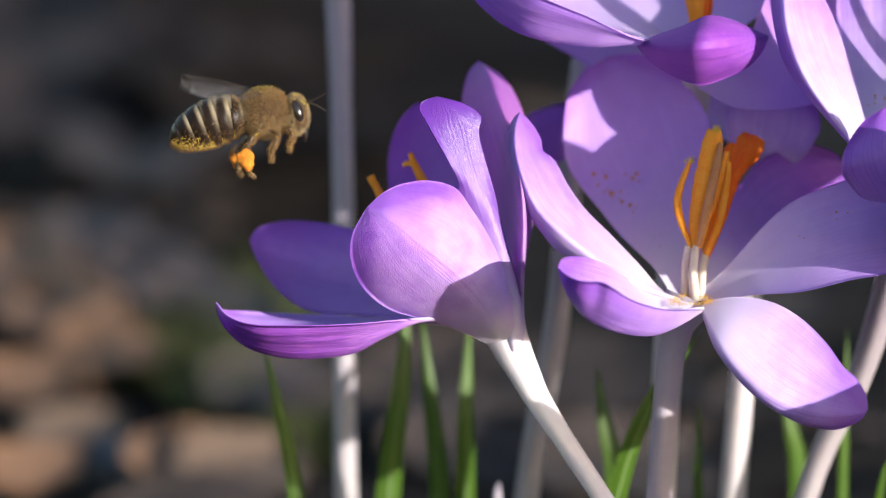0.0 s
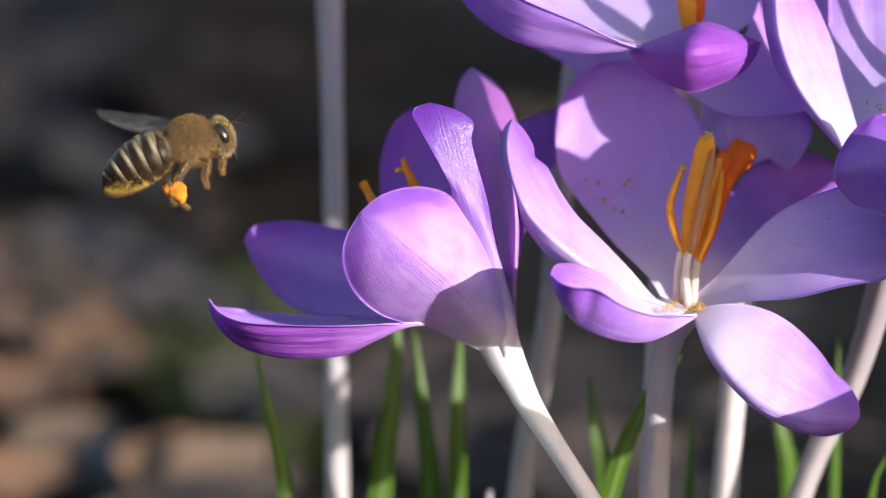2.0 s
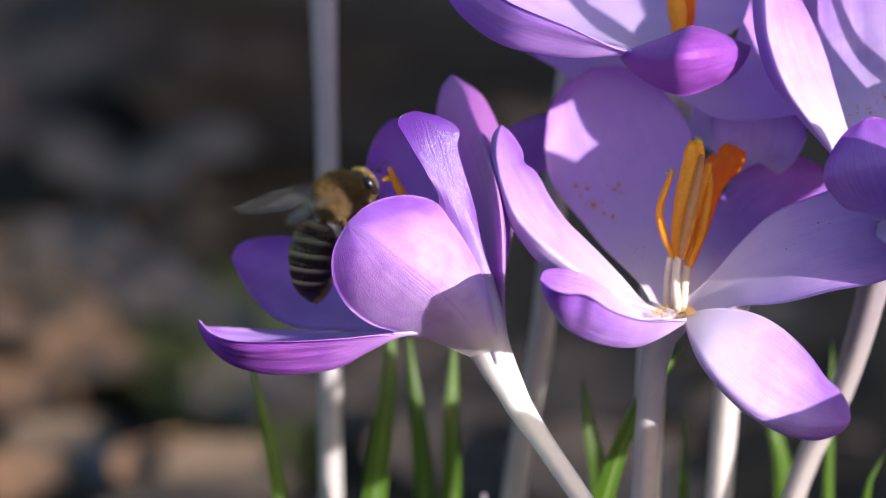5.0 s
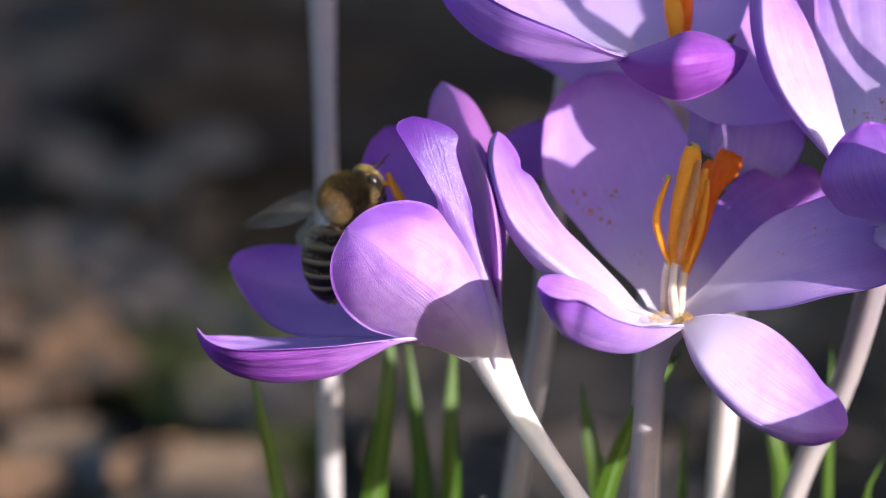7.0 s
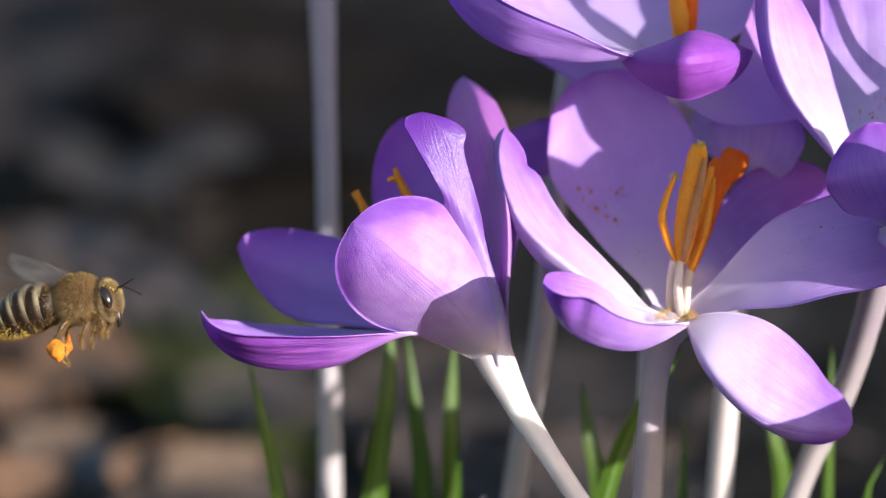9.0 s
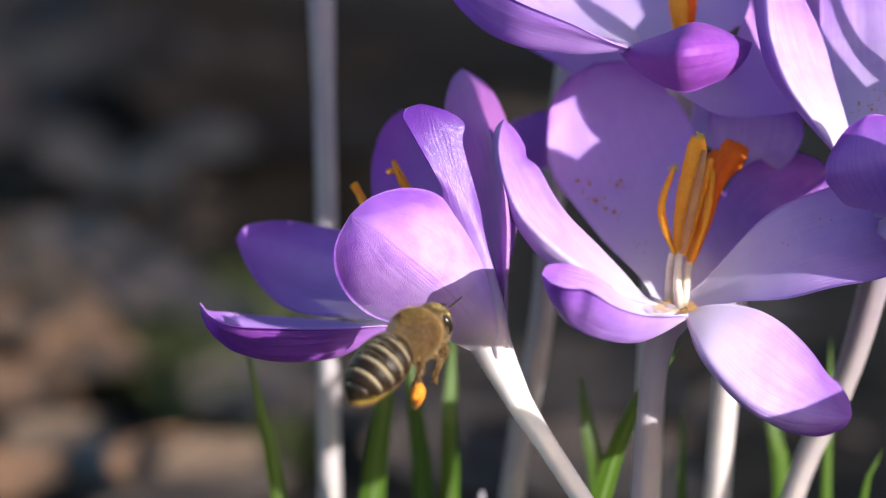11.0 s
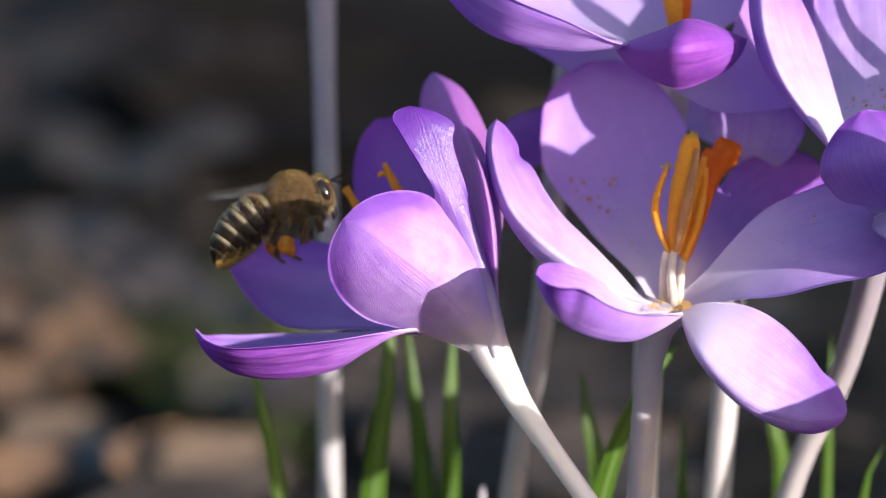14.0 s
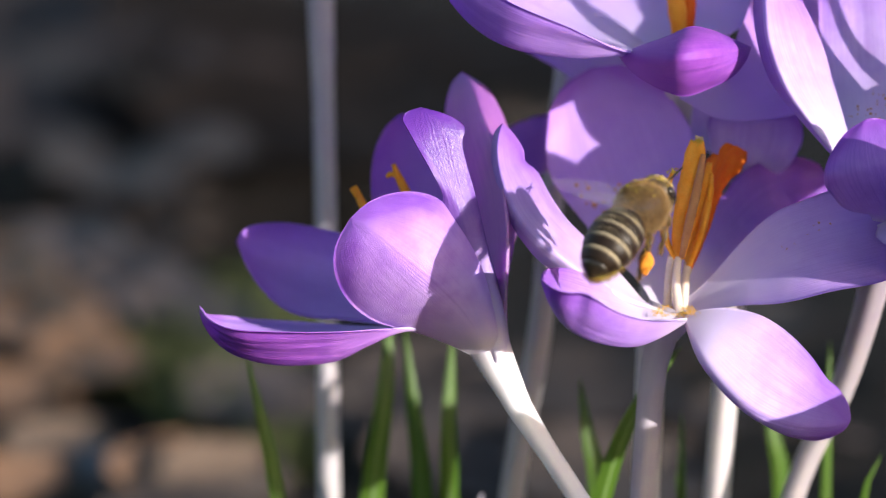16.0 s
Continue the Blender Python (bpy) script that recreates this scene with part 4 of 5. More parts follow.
# one more unseen petal, added to close a gap in that shade
petal(edge_crocus, [(1620, 395, 6), (1720, 402, 18.5), (1810, 402, 28), (1900, 392, 33.5), (1960, 385, 36)], 3.6, (-0.1, 1, 0.1), 0.3, M_OUTER, 38, shape=BROAD)

specks(U_BACK, ((0.35, 0.30, 10), (0.45, 0.27, 12), (0.6, 0.30, 12), (0.5, 0.34, 8), (0.75, 0.28, 8), (0.4, 0.22, 14), (0.55, 0.24, 14), (0.3, 0.26, 10)), 0.095, M_SPOT, seed=3, up=-1)

# stalks of further crocuses, blurred
def far_stalk(spine, radii, label, material=None):
    pts = [at(*p) for p in spine]
    foot = pts[0].copy()
    foot.z = 0.0
    fl = crocus(foot, label)
    hang("tube", funnel_mesh("tube", [foot] + pts[1:], radii, material or M_TUBE), fl)
    return fl


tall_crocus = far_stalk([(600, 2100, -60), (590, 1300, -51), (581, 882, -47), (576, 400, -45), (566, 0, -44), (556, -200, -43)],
                        ((0, 1.6), (0.5, 1.08), (0.8, 1.04), (0.93, 1.4), (1, 2.6)), "tall pale crocus tube rising out of view", M_STALK_SHADE)
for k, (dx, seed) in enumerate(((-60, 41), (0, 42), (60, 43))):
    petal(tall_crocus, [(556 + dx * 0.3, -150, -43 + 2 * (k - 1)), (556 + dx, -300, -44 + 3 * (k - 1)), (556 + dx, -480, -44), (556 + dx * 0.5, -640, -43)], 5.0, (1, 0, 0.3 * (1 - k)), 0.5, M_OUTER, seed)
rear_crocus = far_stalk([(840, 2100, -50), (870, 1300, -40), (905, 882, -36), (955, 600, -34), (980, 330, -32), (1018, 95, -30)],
                        ((0, 1.5), (0.5, 1.2), (0.85, 1.15), (1, 1.7)), "pale crocus tube behind the open flowers", M_TUBE_SHADE)
petal(rear_crocus, [(1010, 110, -30), (1000, 220, -26), (960, 270, -24), (880, 265, -24)], 3.0, (0.2, 0.9, 0.3), 0.3, M_CUP, 44)
petal(rear_crocus, [(1018, 100, -30), (1040, 0, -32), (1050, -120, -33), (1040, -220, -33)], 5.0, (1, 0, 0), 0.4, M_PETAL, 45)
white_crocus = far_stalk([(1215, 2100, -44), (1240, 1300, -32), (1268, 882, -26), (1288, 640, -22), (1302, 450, -19), (1312, 340, -16), (1325, 240, -13)],
          ((0, 1.5), (0.5, 1.3), (0.8, 1.22), (0.9, 1.4), (0.95, 1.8), (1, 2.2)), "white sunlit crocus tube flaring into a pale cup", M_TUBE_GREY)


petal(white_crocus, [(1312, 350, -14), (1325, 300, -10), (1335, 245, -9), (1345, 180, -10)], 4.4, (1, 0.1, 0), -0.3, M_PALE, 47)
petal(white_crocus, [(1318, 300, -14), (1285, 250, -17), (1262, 180, -19), (1250, 90, -20)], 5.0, (1, 0.2, 0.2), -0.3, M_PALE, 46)


bud_foot = ground_under(846, 1500, -34)
bud = crocus(bud_foot, "small white crocus bud still closed")
hang("tube", tube_mesh("tube", [bud_foot, at(848, 1200, -36), at(849, 960, -34), at(851, 888, -34)], ((0, 0.9), (0.6, 0.8), (0.85, 0.85), (0.96, 0.5), (1, 0.12)), M_TUBE_GREY), bud)


# ---------------------------------------------------------------- crocus leaves
def blade(spine, half, side, seed=0, blunt=0.06):
    pts = [at(*p) for p in spine]
    foot = pts[0].copy()
    foot.z = 0.0
    pts[0] = foot
    me = petal_mesh("crocus_leaf", pts, half, axis(*side), 0.5, M_BLADE, seed, wave=0.02, thick=0.35,
                    shape=((0, 0.9), (0.5, 1.0), (0.75, 0.95), (0.9, 0.7 + 0.3 * blunt), (0.97, max(0.35, blunt)), (1.0, blunt)))
    ob = new("crocus_leaf", me)
    me.transform(Matrix.Translation(-foot))
    ob.location = foot
    tagged(ob, "narrow green crocus leaf with a pale midrib", "leaf", "crocus leaves")


blade([(640, 2100, -40), (540, 1200, -28), (490, 882, -24), (460, 740, -22), (434, 635, -22)], 0.95, (1, 0.1, -0.5), seed=60)
blade([(600, 2100, -50), (640, 1200, -36), (660, 882, -32), (680, 720, -30), (690, 560, -30)], 1.35, (1, 0, -0.3), seed=61)
blade([(770, 2100, -50), (760, 1200, -38), (745, 882, -34), (728, 720, -32), (715, 590, -32)], 1.15, (1, 0, 0.3), seed=62)
blade([(760, 2100, -50), (785, 1200, -38), (795, 882, -32), (795, 760, -30), (800, 600, -30)], 1.2, (1, 0, -0.5), seed=63)
blade([(1130, 2100, -44), (1080, 1200, -30), (1060, 882, -26), (1040, 780, -25), (1025, 680, -25)], 1.25, (1, 0.1, -0.3), seed=64)
blade([(900, 2100, -40), (1000, 1200, -22), (1070, 882, -16), (1130, 730, -14), (1205, 625, -14)], 1.3, (1, 0.6, -0.2), seed=65)
blade([(1210, 2100, -50), (1208, 1200, -36), (1205, 882, -28), (1205, 810, -28), (1206, 740, -28)], 0.7, (1, 0, -0.3), seed=66)
blade([(1440, 2100, -50), (1455, 1200, -36), (1462, 882, -30), (1466, 740, -28), (1468, 615, -28)], 0.62, (1, 0, -0.4), seed=67)
blade([(1380, 2100, -50), (1480, 1200, -30), (1530, 890, -20), (1548, 840, -19), (1562, 812, -19)], 0.7, (1, 0.5, -0.2), seed=68)
# next three leaves: added outside the view to shade tubes and petals
blade([(2155, 1480, 20), (2095, 1040, 38), (2030, 890, 43), (1972, 810, 44.5), (1925, 755, 45.2), (1868, 710, 45.8)], 3.0, (1, 0.4, 0.1), seed=69, blunt=0.9)
blade([(1600, 2100, -30), (1640, 1200, -6), (1655, 800, 2), (1660, 400, 6), (1662, 100, 7), (1664, -160, 7)], 3.1, (1, 0, 0), seed=70, blunt=0.9)
blade([(1690, 2100, -20), (1706, 1200, 0), (1718, 800, 4), (1716, 400, 4), (1700, 100, 4), (1690, -100, 4)], 1.6, (1, 0, 0.2), seed=71)
blade([(1400, 2100, -60), (1390, 1200, -50), (1385, 882, -44), (1370, 790, -42), (1350, 700, -42)], 1.2, (1, 0, -0.4), seed=72)


# ---------------------------------------------------------------- the bee
MM = 0.00105


def ball(name, centre, radii, material, parent, label="", turn=0, seg=24, rings=16):
    bm = bmesh.new()
    bmesh.ops.create_uvsphere(bm, u_segments=seg, v_segments=rings, radius=1)
    me = bpy.data.meshes.new(name)
    bm.to_mesh(me)
    bm.free()
    me.transform(Matrix.Translation(Vector(centre) * MM) @ Matrix.Rotation(radians(turn), 4, "Y") @ Matrix.Diagonal((*[r * MM for r in radii], 1)))
    me.materials.append(material)
    me.polygons.foreach_set("use_smooth", [True] * len(me.polygons))
    return limb(name, me, parent, label)


def limb(name, me, parent, label=""):
    ob = new(name, me)
    ob.parent = parent
    if label:
        tagged(ob, label)
    return ob


def hair_mesh(name, spots, length, thick, material, rng, lay=(-0.5, 0, 0)):
    """Single hairs: spots are (place, normal) in mm."""
    verts, faces = [], []
    for p, nrm in spots:
        d = (nrm + Vector(lay) * 0.6 + Vector([rng.uniform(-0.45, 0.45) for _ in range(3)])).normalized()
        l = length * rng.uniform(0.5, 1.2)
        b = d.orthogonal().normalized() * thick
        c = d.cross(b)
        k = len(verts)
        mid = p + d * l * 0.55
        tip = p + d * l + Vector((-0.1, 0, -0.08)) * l
        for q, f in ((p - nrm * 0.05, 1.0), (mid, 0.8)):
            verts += [(q + b * f) * MM, (q + (c * 0.87 - b * 0.5) * f) * MM, (q + (-c * 0.87 - b * 0.5) * f) * MM]
        verts.append(tip * MM)
        for i in range(3):
            j = (i + 1) % 3
            faces += [(k + i, k + j, k + 3 + j, k + 3 + i), (k + 3 + i, k + 3 + j, k + 6)]
    return mesh_from(name, verts, faces, material)


def grains_mesh(name, spots, size, material, rng):
    verts, faces = [], []
    for p, nrm in spots:
        r = size * rng.uniform(0.5, 1.3)
        q = p + nrm * r * 0.5
        k = len(verts)
        for d in ((1, 0, 0), (-1, 0, 0), (0, 1, 0), (0, -1, 0), (0, 0, 1), (0, 0, -1)):
            verts.append((q + Vector(d) * r) * MM)
        faces += [(k + a, k + b, k + c) for a, b, c in ((0, 2, 4), (2, 1, 4), (1, 3, 4), (3, 0, 4), (2, 0, 5), (1, 2, 5), (3, 1, 5), (0, 3, 5))]
    return mesh_from(name, verts, faces, material)


def on_ball(rng, n, centre, radii, keep=lambda v: True):
    out = []
    while len(out) < n:
        v = Vector([rng.gauss(0, 1) for _ in range(3)]).normalized()
        if keep(v):
            p = Vector([c + r * a for c, r, a in zip(centre, radii, v)])
            nrm = Vector([a / r for a, r in zip(v, radii)]).normalized()
            out.append((p, nrm))
    return out


ABD = [Vector(p) for p in ((-1.5, 0, -0.1), (-3.0, 0, -0.15), (-4.8, 0, -0.45), (-6.6, 0, -0.95), (-8.2, 0, -1.55))]
ABD_R = ((0, 1.0), (0.12, 1.6), (0.28, 1.98), (0.45, 2.05), (0.62, 1.88), (0.78, 1.5), (0.9, 0.95), (1.0, 0.12))


def abdomen_ring(a, b, grow):
    n, sides = 6, 28
    c, t = spline(ABD, 60)
    verts, uvs, faces = [], [], []
    for i in range(n + 1):
        s = a + (b - a) * i / n
        k = min(60, int(round(s * 60)))
        f = s * 60 - k
        p = c[k] + t[k] * (f * (c[1] - c[0]).length)
        side = Vector((0, 1, 0))
        up = side.cross(t[k])
        r = pieces(ABD_R, s) * (1 + grow * math.sin(math.pi * (0.15 + 0.85 * i / n)))
        if i == 0:
            r *= 0.95
        for j in range(sides):
            g = 2 * math.pi * j / sides
            verts.append((p + side * (r * math.cos(g) * 1.04) + up * (r * math.sin(g) * 0.96)) * MM)
            uvs.append((j / sides, i / n))
    for i in range(n):
        for j in range(sides):
            k, l = i * sides + j, i * sides + (j + 1) % sides
            faces.append((k, l, l + sides, k + sides))
    faces.append(tuple(range(sides - 1, -1, -1)))
    faces.append(tuple(n * sides + j for j in range(sides)))
    return mesh_from("segment", verts, faces, M_SEGMENT, uvs)


def wing_mesh(length, width, seed):
    n, m = 16, 8
    verts, uvs, faces = [], [], []
    for i in range(n + 1):
        s = i / n
        lead = width * 0.25 * math.sin(math.pi * s) ** 0.7
        trail = width * (0.12 + 0.88 * math.sin(math.pi * min(0.97, 0.06 + 0.86 * s ** 0.9)) ** 0.8)
        if s > 0.85:
            trail *= math.sqrt(max(0.02, 1 - ((s - 0.85) / 0.15) ** 2))
        for j in range(m + 1):
            q = j / m
            y = lead - (lead + trail) * q
            z = 0.10 * math.sin(3 * q * 3.14) * s * 0.5 + 0.25 * math.sin(s * 2) * (q - 0.4)
            verts.append(Vector((y, s * length, z)) * MM)
            uvs.append((s * 1.5 + seed, q * 0.6))
    for i in range(n):
        for j in range(m):
            k = i * (m + 1) + j
            faces.append((k, k + 1, k + m + 2, k + m + 1))
    return mesh_from("wing", verts, faces, M_WING, uvs)


def leg_mesh(points, radii):
    return tube_mesh("leg", [Vector(p) * MM for p in points], radii, M_LEG, 10, 36, 0.8, 0.05, 3)


def leg_hairs(points, radii, count, rng):
    c, t = spline([Vector(p) for p in points], 40)
    out = []
    for _ in range(count):
        s = rng.uniform(0.12, 0.98)
        k = int(s * 40)
        d = Vector([rng.gauss(0, 1) for _ in range(3)])
        d = (d - t[k] * d.dot(t[k])).normalized()
        out.append((c[k] + d * pieces(radii, s) * 0.9, (d + t[k] * 0.5).normalized()))
    return out


HIND = [(-0.8, 0.9, -1.4), (-1.5, 1.6, -1.88), (-2.1, 1.8, -2.42), (-2.5, 1.9, -2.96), (-2.6, 1.95, -3.64), (-2.7, 1.85, -4.26), (-2.6, 1.75, -4.73), (-2.3, 1.65, -5.14)]
HIND_R = ((0, 0.26), (0.1, 0.34), (0.27, 0.30), (0.34, 0.18), (0.42, 0.32), (0.56, 0.56), (0.62, 0.52), (0.65, 0.28), (0.70, 0.42), (0.80, 0.30), (0.82, 0.14), (0.86, 0.16), (0.88, 0.10), (0.93, 0.13), (0.95, 0.09), (1.0, 0.07))
MIDDLE = [(0.1, 0.9, -1.4), (0.8, 1.5, -2.0), (0.5, 1.7, -2.7), (0.1, 1.6, -3.3), (0.2, 1.5, -3.8), (0.0, 1.5, -4.2)]
FRONT = [(1.2, 0.8, -1.2), (1.9, 1.2, -1.7), (2.0, 1.2, -2.4), (1.7, 1.0, -2.9), (1.8, 0.9, -3.2), (1.6, 0.9, -3.5)]
SHORT_R = ((0, 0.24), (0.15, 0.27), (0.32, 0.24), (0.36, 0.14), (0.44, 0.22), (0.60, 0.24), (0.63, 0.13), (0.70, 0.18), (0.78, 0.14), (0.80, 0.09), (0.86, 0.12), (0.88, 0.08), (0.94, 0.11), (1.0, 0.06))


def build_bee():
    rng = random.Random(11)
    bee = root("honey_bee", Vector((0, 0, 0)), "furry brown honey bee dusted with yellow pollen", "bee")
    thorax = ball("thorax", (0, 0, 0), (2.0, 1.85, 1.85), M_HIDE, bee, "tan furry thorax")
    limb("fur", hair_mesh("fur", on_ball(rng, 9000, (0, 0, 0), (2.0, 1.85, 1.85)), 0.58, 0.009, M_FUR, rng, (-0.5, 0, -0.2)), thorax, "tan hairs")
    limb("fur", hair_mesh("fur", on_ball(rng, 4600, (0, 0, 0), (2.0, 1.85, 1.85), lambda v: rng.random() < 0.35 + (0.6 if v.z < -0.2 or v.x < -0.6 or v.x > 0.75 else 0)), 0.58, 0.009, M_FUR_PALE, rng, (-0.5, 0, -0.2)), thorax, "pale golden hairs")
    limb("pollen_dust", grains_mesh("pollen_dust", [(p + n * 0.4, n) for p, n in on_ball(rng, 60, (0, 0, 0), (2.0, 1.85, 1.85), lambda v: v.z > 0.7)], 0.055, M_POLLEN, rng), thorax, "yellow pollen grains")
    head = ball("head", (2.55, 0, -0.35), (0.92, 1.5, 1.62), M_CHITIN, bee, "dark head with pollen on its face", -12)
    for y in (-1, 1):
        ball("eye", (2.62, 1.14 * y, -0.18), (0.50, 0.50, 0.98), M_EYE, head, "glossy black eye", -12)
        a = [Vector(p) * MM for p in ((3.3, 0.3 * y, 0.1), (3.6, 0.45 * y, 0.55), (4.1, 0.6 * y, 0.5 - 0.15 * y), (4.6, 0.75 * y, 0.45 - 0.4 * y), (5.1, 0.95 * y, 0.35 - 0.7 * y))]
        limb("antenna", tube_mesh("antenna", a, ((0, 0.075), (0.3, 0.07), (0.38, 0.09), (1, 0.07)), M_FEELER, 8, 16, 1, 0.05), head, "thin dark antenna")
    limb("fur", hair_mesh("fur", on_ball(rng, 2600, (2.57, 0, -0.40), (0.99, 1.52, 1.66), lambda v: abs(v.y) < 0.66 or v.x < -0.15 or v.z < -0.62), 0.34, 0.011, M_FUR_PALE, rng), head, "cream facial hairs")
    limb("pollen_dust", grains_mesh("pollen_dust", on_ball(rng, 60, (2.6, 0, -0.3), (1.0, 1.4, 1.62), lambda v: v.z > 0.1 and v.x > -0.2 and abs(v.y) < 0.75), 0.07, M_POLLEN, rng), head, "yellow pollen grains")
    limb("mouthparts", tube_mesh("mouthparts", [Vector(p) * MM for p in ((2.7, 0, -1.0), (3.05, 0, -1.7), (3.15, 0, -2.3), (3.0, 0, -2.75))], ((0, 0.7), (0.4, 0.45), (0.75, 0.26), (1, 0.1)), M_TAIL, 8, 8), head, "dark pointed mouthparts")
    abdomen = limb("abdomen", tube_mesh("abdomen", [p * MM for p in ABD], [(s, r * 0.88) for s, r in ABD_R], M_CHITIN, 20, 24), bee, "banded black and cream abdomen")
    cuts = (0.02, 0.19, 0.36, 0.53, 0.69, 0.84, 0.995)
    for a, b in zip(cuts, cuts[1:]):
        ring = limb("segment", abdomen_ring(a, min(0.995, b + 0.015), 0.035), abdomen)
        if a > 0.8:
            ring.data.materials[0] = M_TAIL
    c, t = spline(ABD, 60)
    belly, bands, base = [], [], []
    for _ in range(2600):
        s = 1 - rng.random() ** 1.4 * 0.8 - 0.02
        k = int(s * 60)
        g = rng.gauss(-math.pi / 2, 0.95)
        nrm = Vector((0, math.cos(g), math.sin(g)))
        belly.append((c[k] + nrm * pieces(ABD_R, s) * 0.98, nrm))
    for i in range(2600):
        s = rng.choice(cuts[:4]) + abs(rng.gauss(0, 0.034))
        k = min(60, int(s * 60))
        g = rng.uniform(-0.15, math.pi + 0.15)
        nrm = Vector((0, math.cos(g), math.sin(g)))
        bands.append((c[k] + nrm * pieces(ABD_R, min(1, s)), nrm))
    for _ in range(700):
        g = rng.uniform(0, 6.28)
        s = rng.uniform(0.03, 0.16)
        nrm = Vector((0, math.cos(g), math.sin(g)))
        base.append((c[int(s * 60)] + nrm * pieces(ABD_R, s), nrm))
    fuzz = []
    for _ in range(1300):
        s = rng.uniform(0.1, 0.8)
        g = rng.uniform(0, 6.28)
        nrm = Vector((0, math.cos(g), math.sin(g)))
        fuzz.append((c[int(s * 60)] + nrm * pieces(ABD_R, s) * 1.0, nrm))
    limb("fur", hair_mesh("fur", fuzz, 0.16, 0.008, M_HIDE, rng, (-2.0, 0, 0)), abdomen, "short brown fuzz")
    limb("pollen_dust", grains_mesh("pollen_dust", belly[:1600], 0.052, M_POLLEN, rng), abdomen, "yellow pollen crust under the abdomen")
    limb("fur", hair_mesh("fur", belly[1200:] + base, 0.42, 0.012, M_FUR, rng, (-1, 0, 0)), abdomen, "tan hairs")
    limb("fur", hair_mesh("fur", bands, 0.26, 0.010, M_BAND, rng, (-1.6, 0, 0)), abdomen, "greyish cream hair bands")
    hinds = []
    for y in (-1, 1):
        made = []
        for spine, radii in ((HIND, HIND_R), (MIDDLE, SHORT_R), (FRONT, SHORT_R)):
            pts = [(a, b * y, c) for a, b, c in spine]
            lg = limb("leg", leg_mesh(pts, radii), bee, "dark hairy hind leg carrying an orange pollen ball" if spine is HIND else "dark hairy leg")
            limb("fur", hair_mesh("fur", leg_hairs(pts, radii, 620, rng), 0.32, 0.009, M_FUR, rng, (0, 0, -0.6)), lg, "golden brown bristles")
            limb("pollen_dust", grains_mesh("pollen_dust", leg_hairs(pts, radii, 40, rng), 0.045, M_POLLEN, rng), lg, "yellow pollen grains")
            made.append(lg)
        hub = Vector((-2.62, 2.15 * y, -3.4))
        pb = ball("pollen_ball", hub, (0.66, 0.56, 0.90), M_BALL, made[0], "packed orange pollen ball", 8, 28, 20)
        for v in pb.data.vertices:
            v.co += (v.co - hub * MM) * (0.32 * noise.noise(v.co * 1500 + Vector((y, 0, 0))) + 0.16 * noise.noise(v.co * 4200))
        limb("pollen_dust", grains_mesh("pollen_dust", on_ball(rng, 60, hub, (0.59, 0.51, 0.83)), 0.045, M_POLLEN, rng), made[0], "yellow pollen grains")
        hinds.append(made[0])
    wings = []
    for y in (-1, 1):
        for k, (l, w, x, z) in enumerate(((8.6, 2.8, 0.4, 1.25), (6.0, 2.1, -0.6, 1.1))):
            me = wing_mesh(l, w, k)
            if y < 0:
                me.transform(Matrix.Diagonal((1, -1, 1, 1)))
            wg = limb("wing", me, bee, "clear veined wing")
            wg.location = Vector((x, 1.3 * y, z)) * MM
            wings.append((wg, y, k))
    return bee, wings, abdomen, hinds


bee, bee_wings, bee_abdomen, bee_hinds = build_bee()


# ---------------------------------------------------------------- what moves
def pan_at(t):
    return (float(np.interp(t, [p[0] for p in PAN], [p[1] for p in PAN])), float(np.interp(t, [p[0] for p in PAN], [p[2] for p in PAN])))


BOARD = Matrix((RIGHT, UP, NEAR)).transposed().to_4x4()
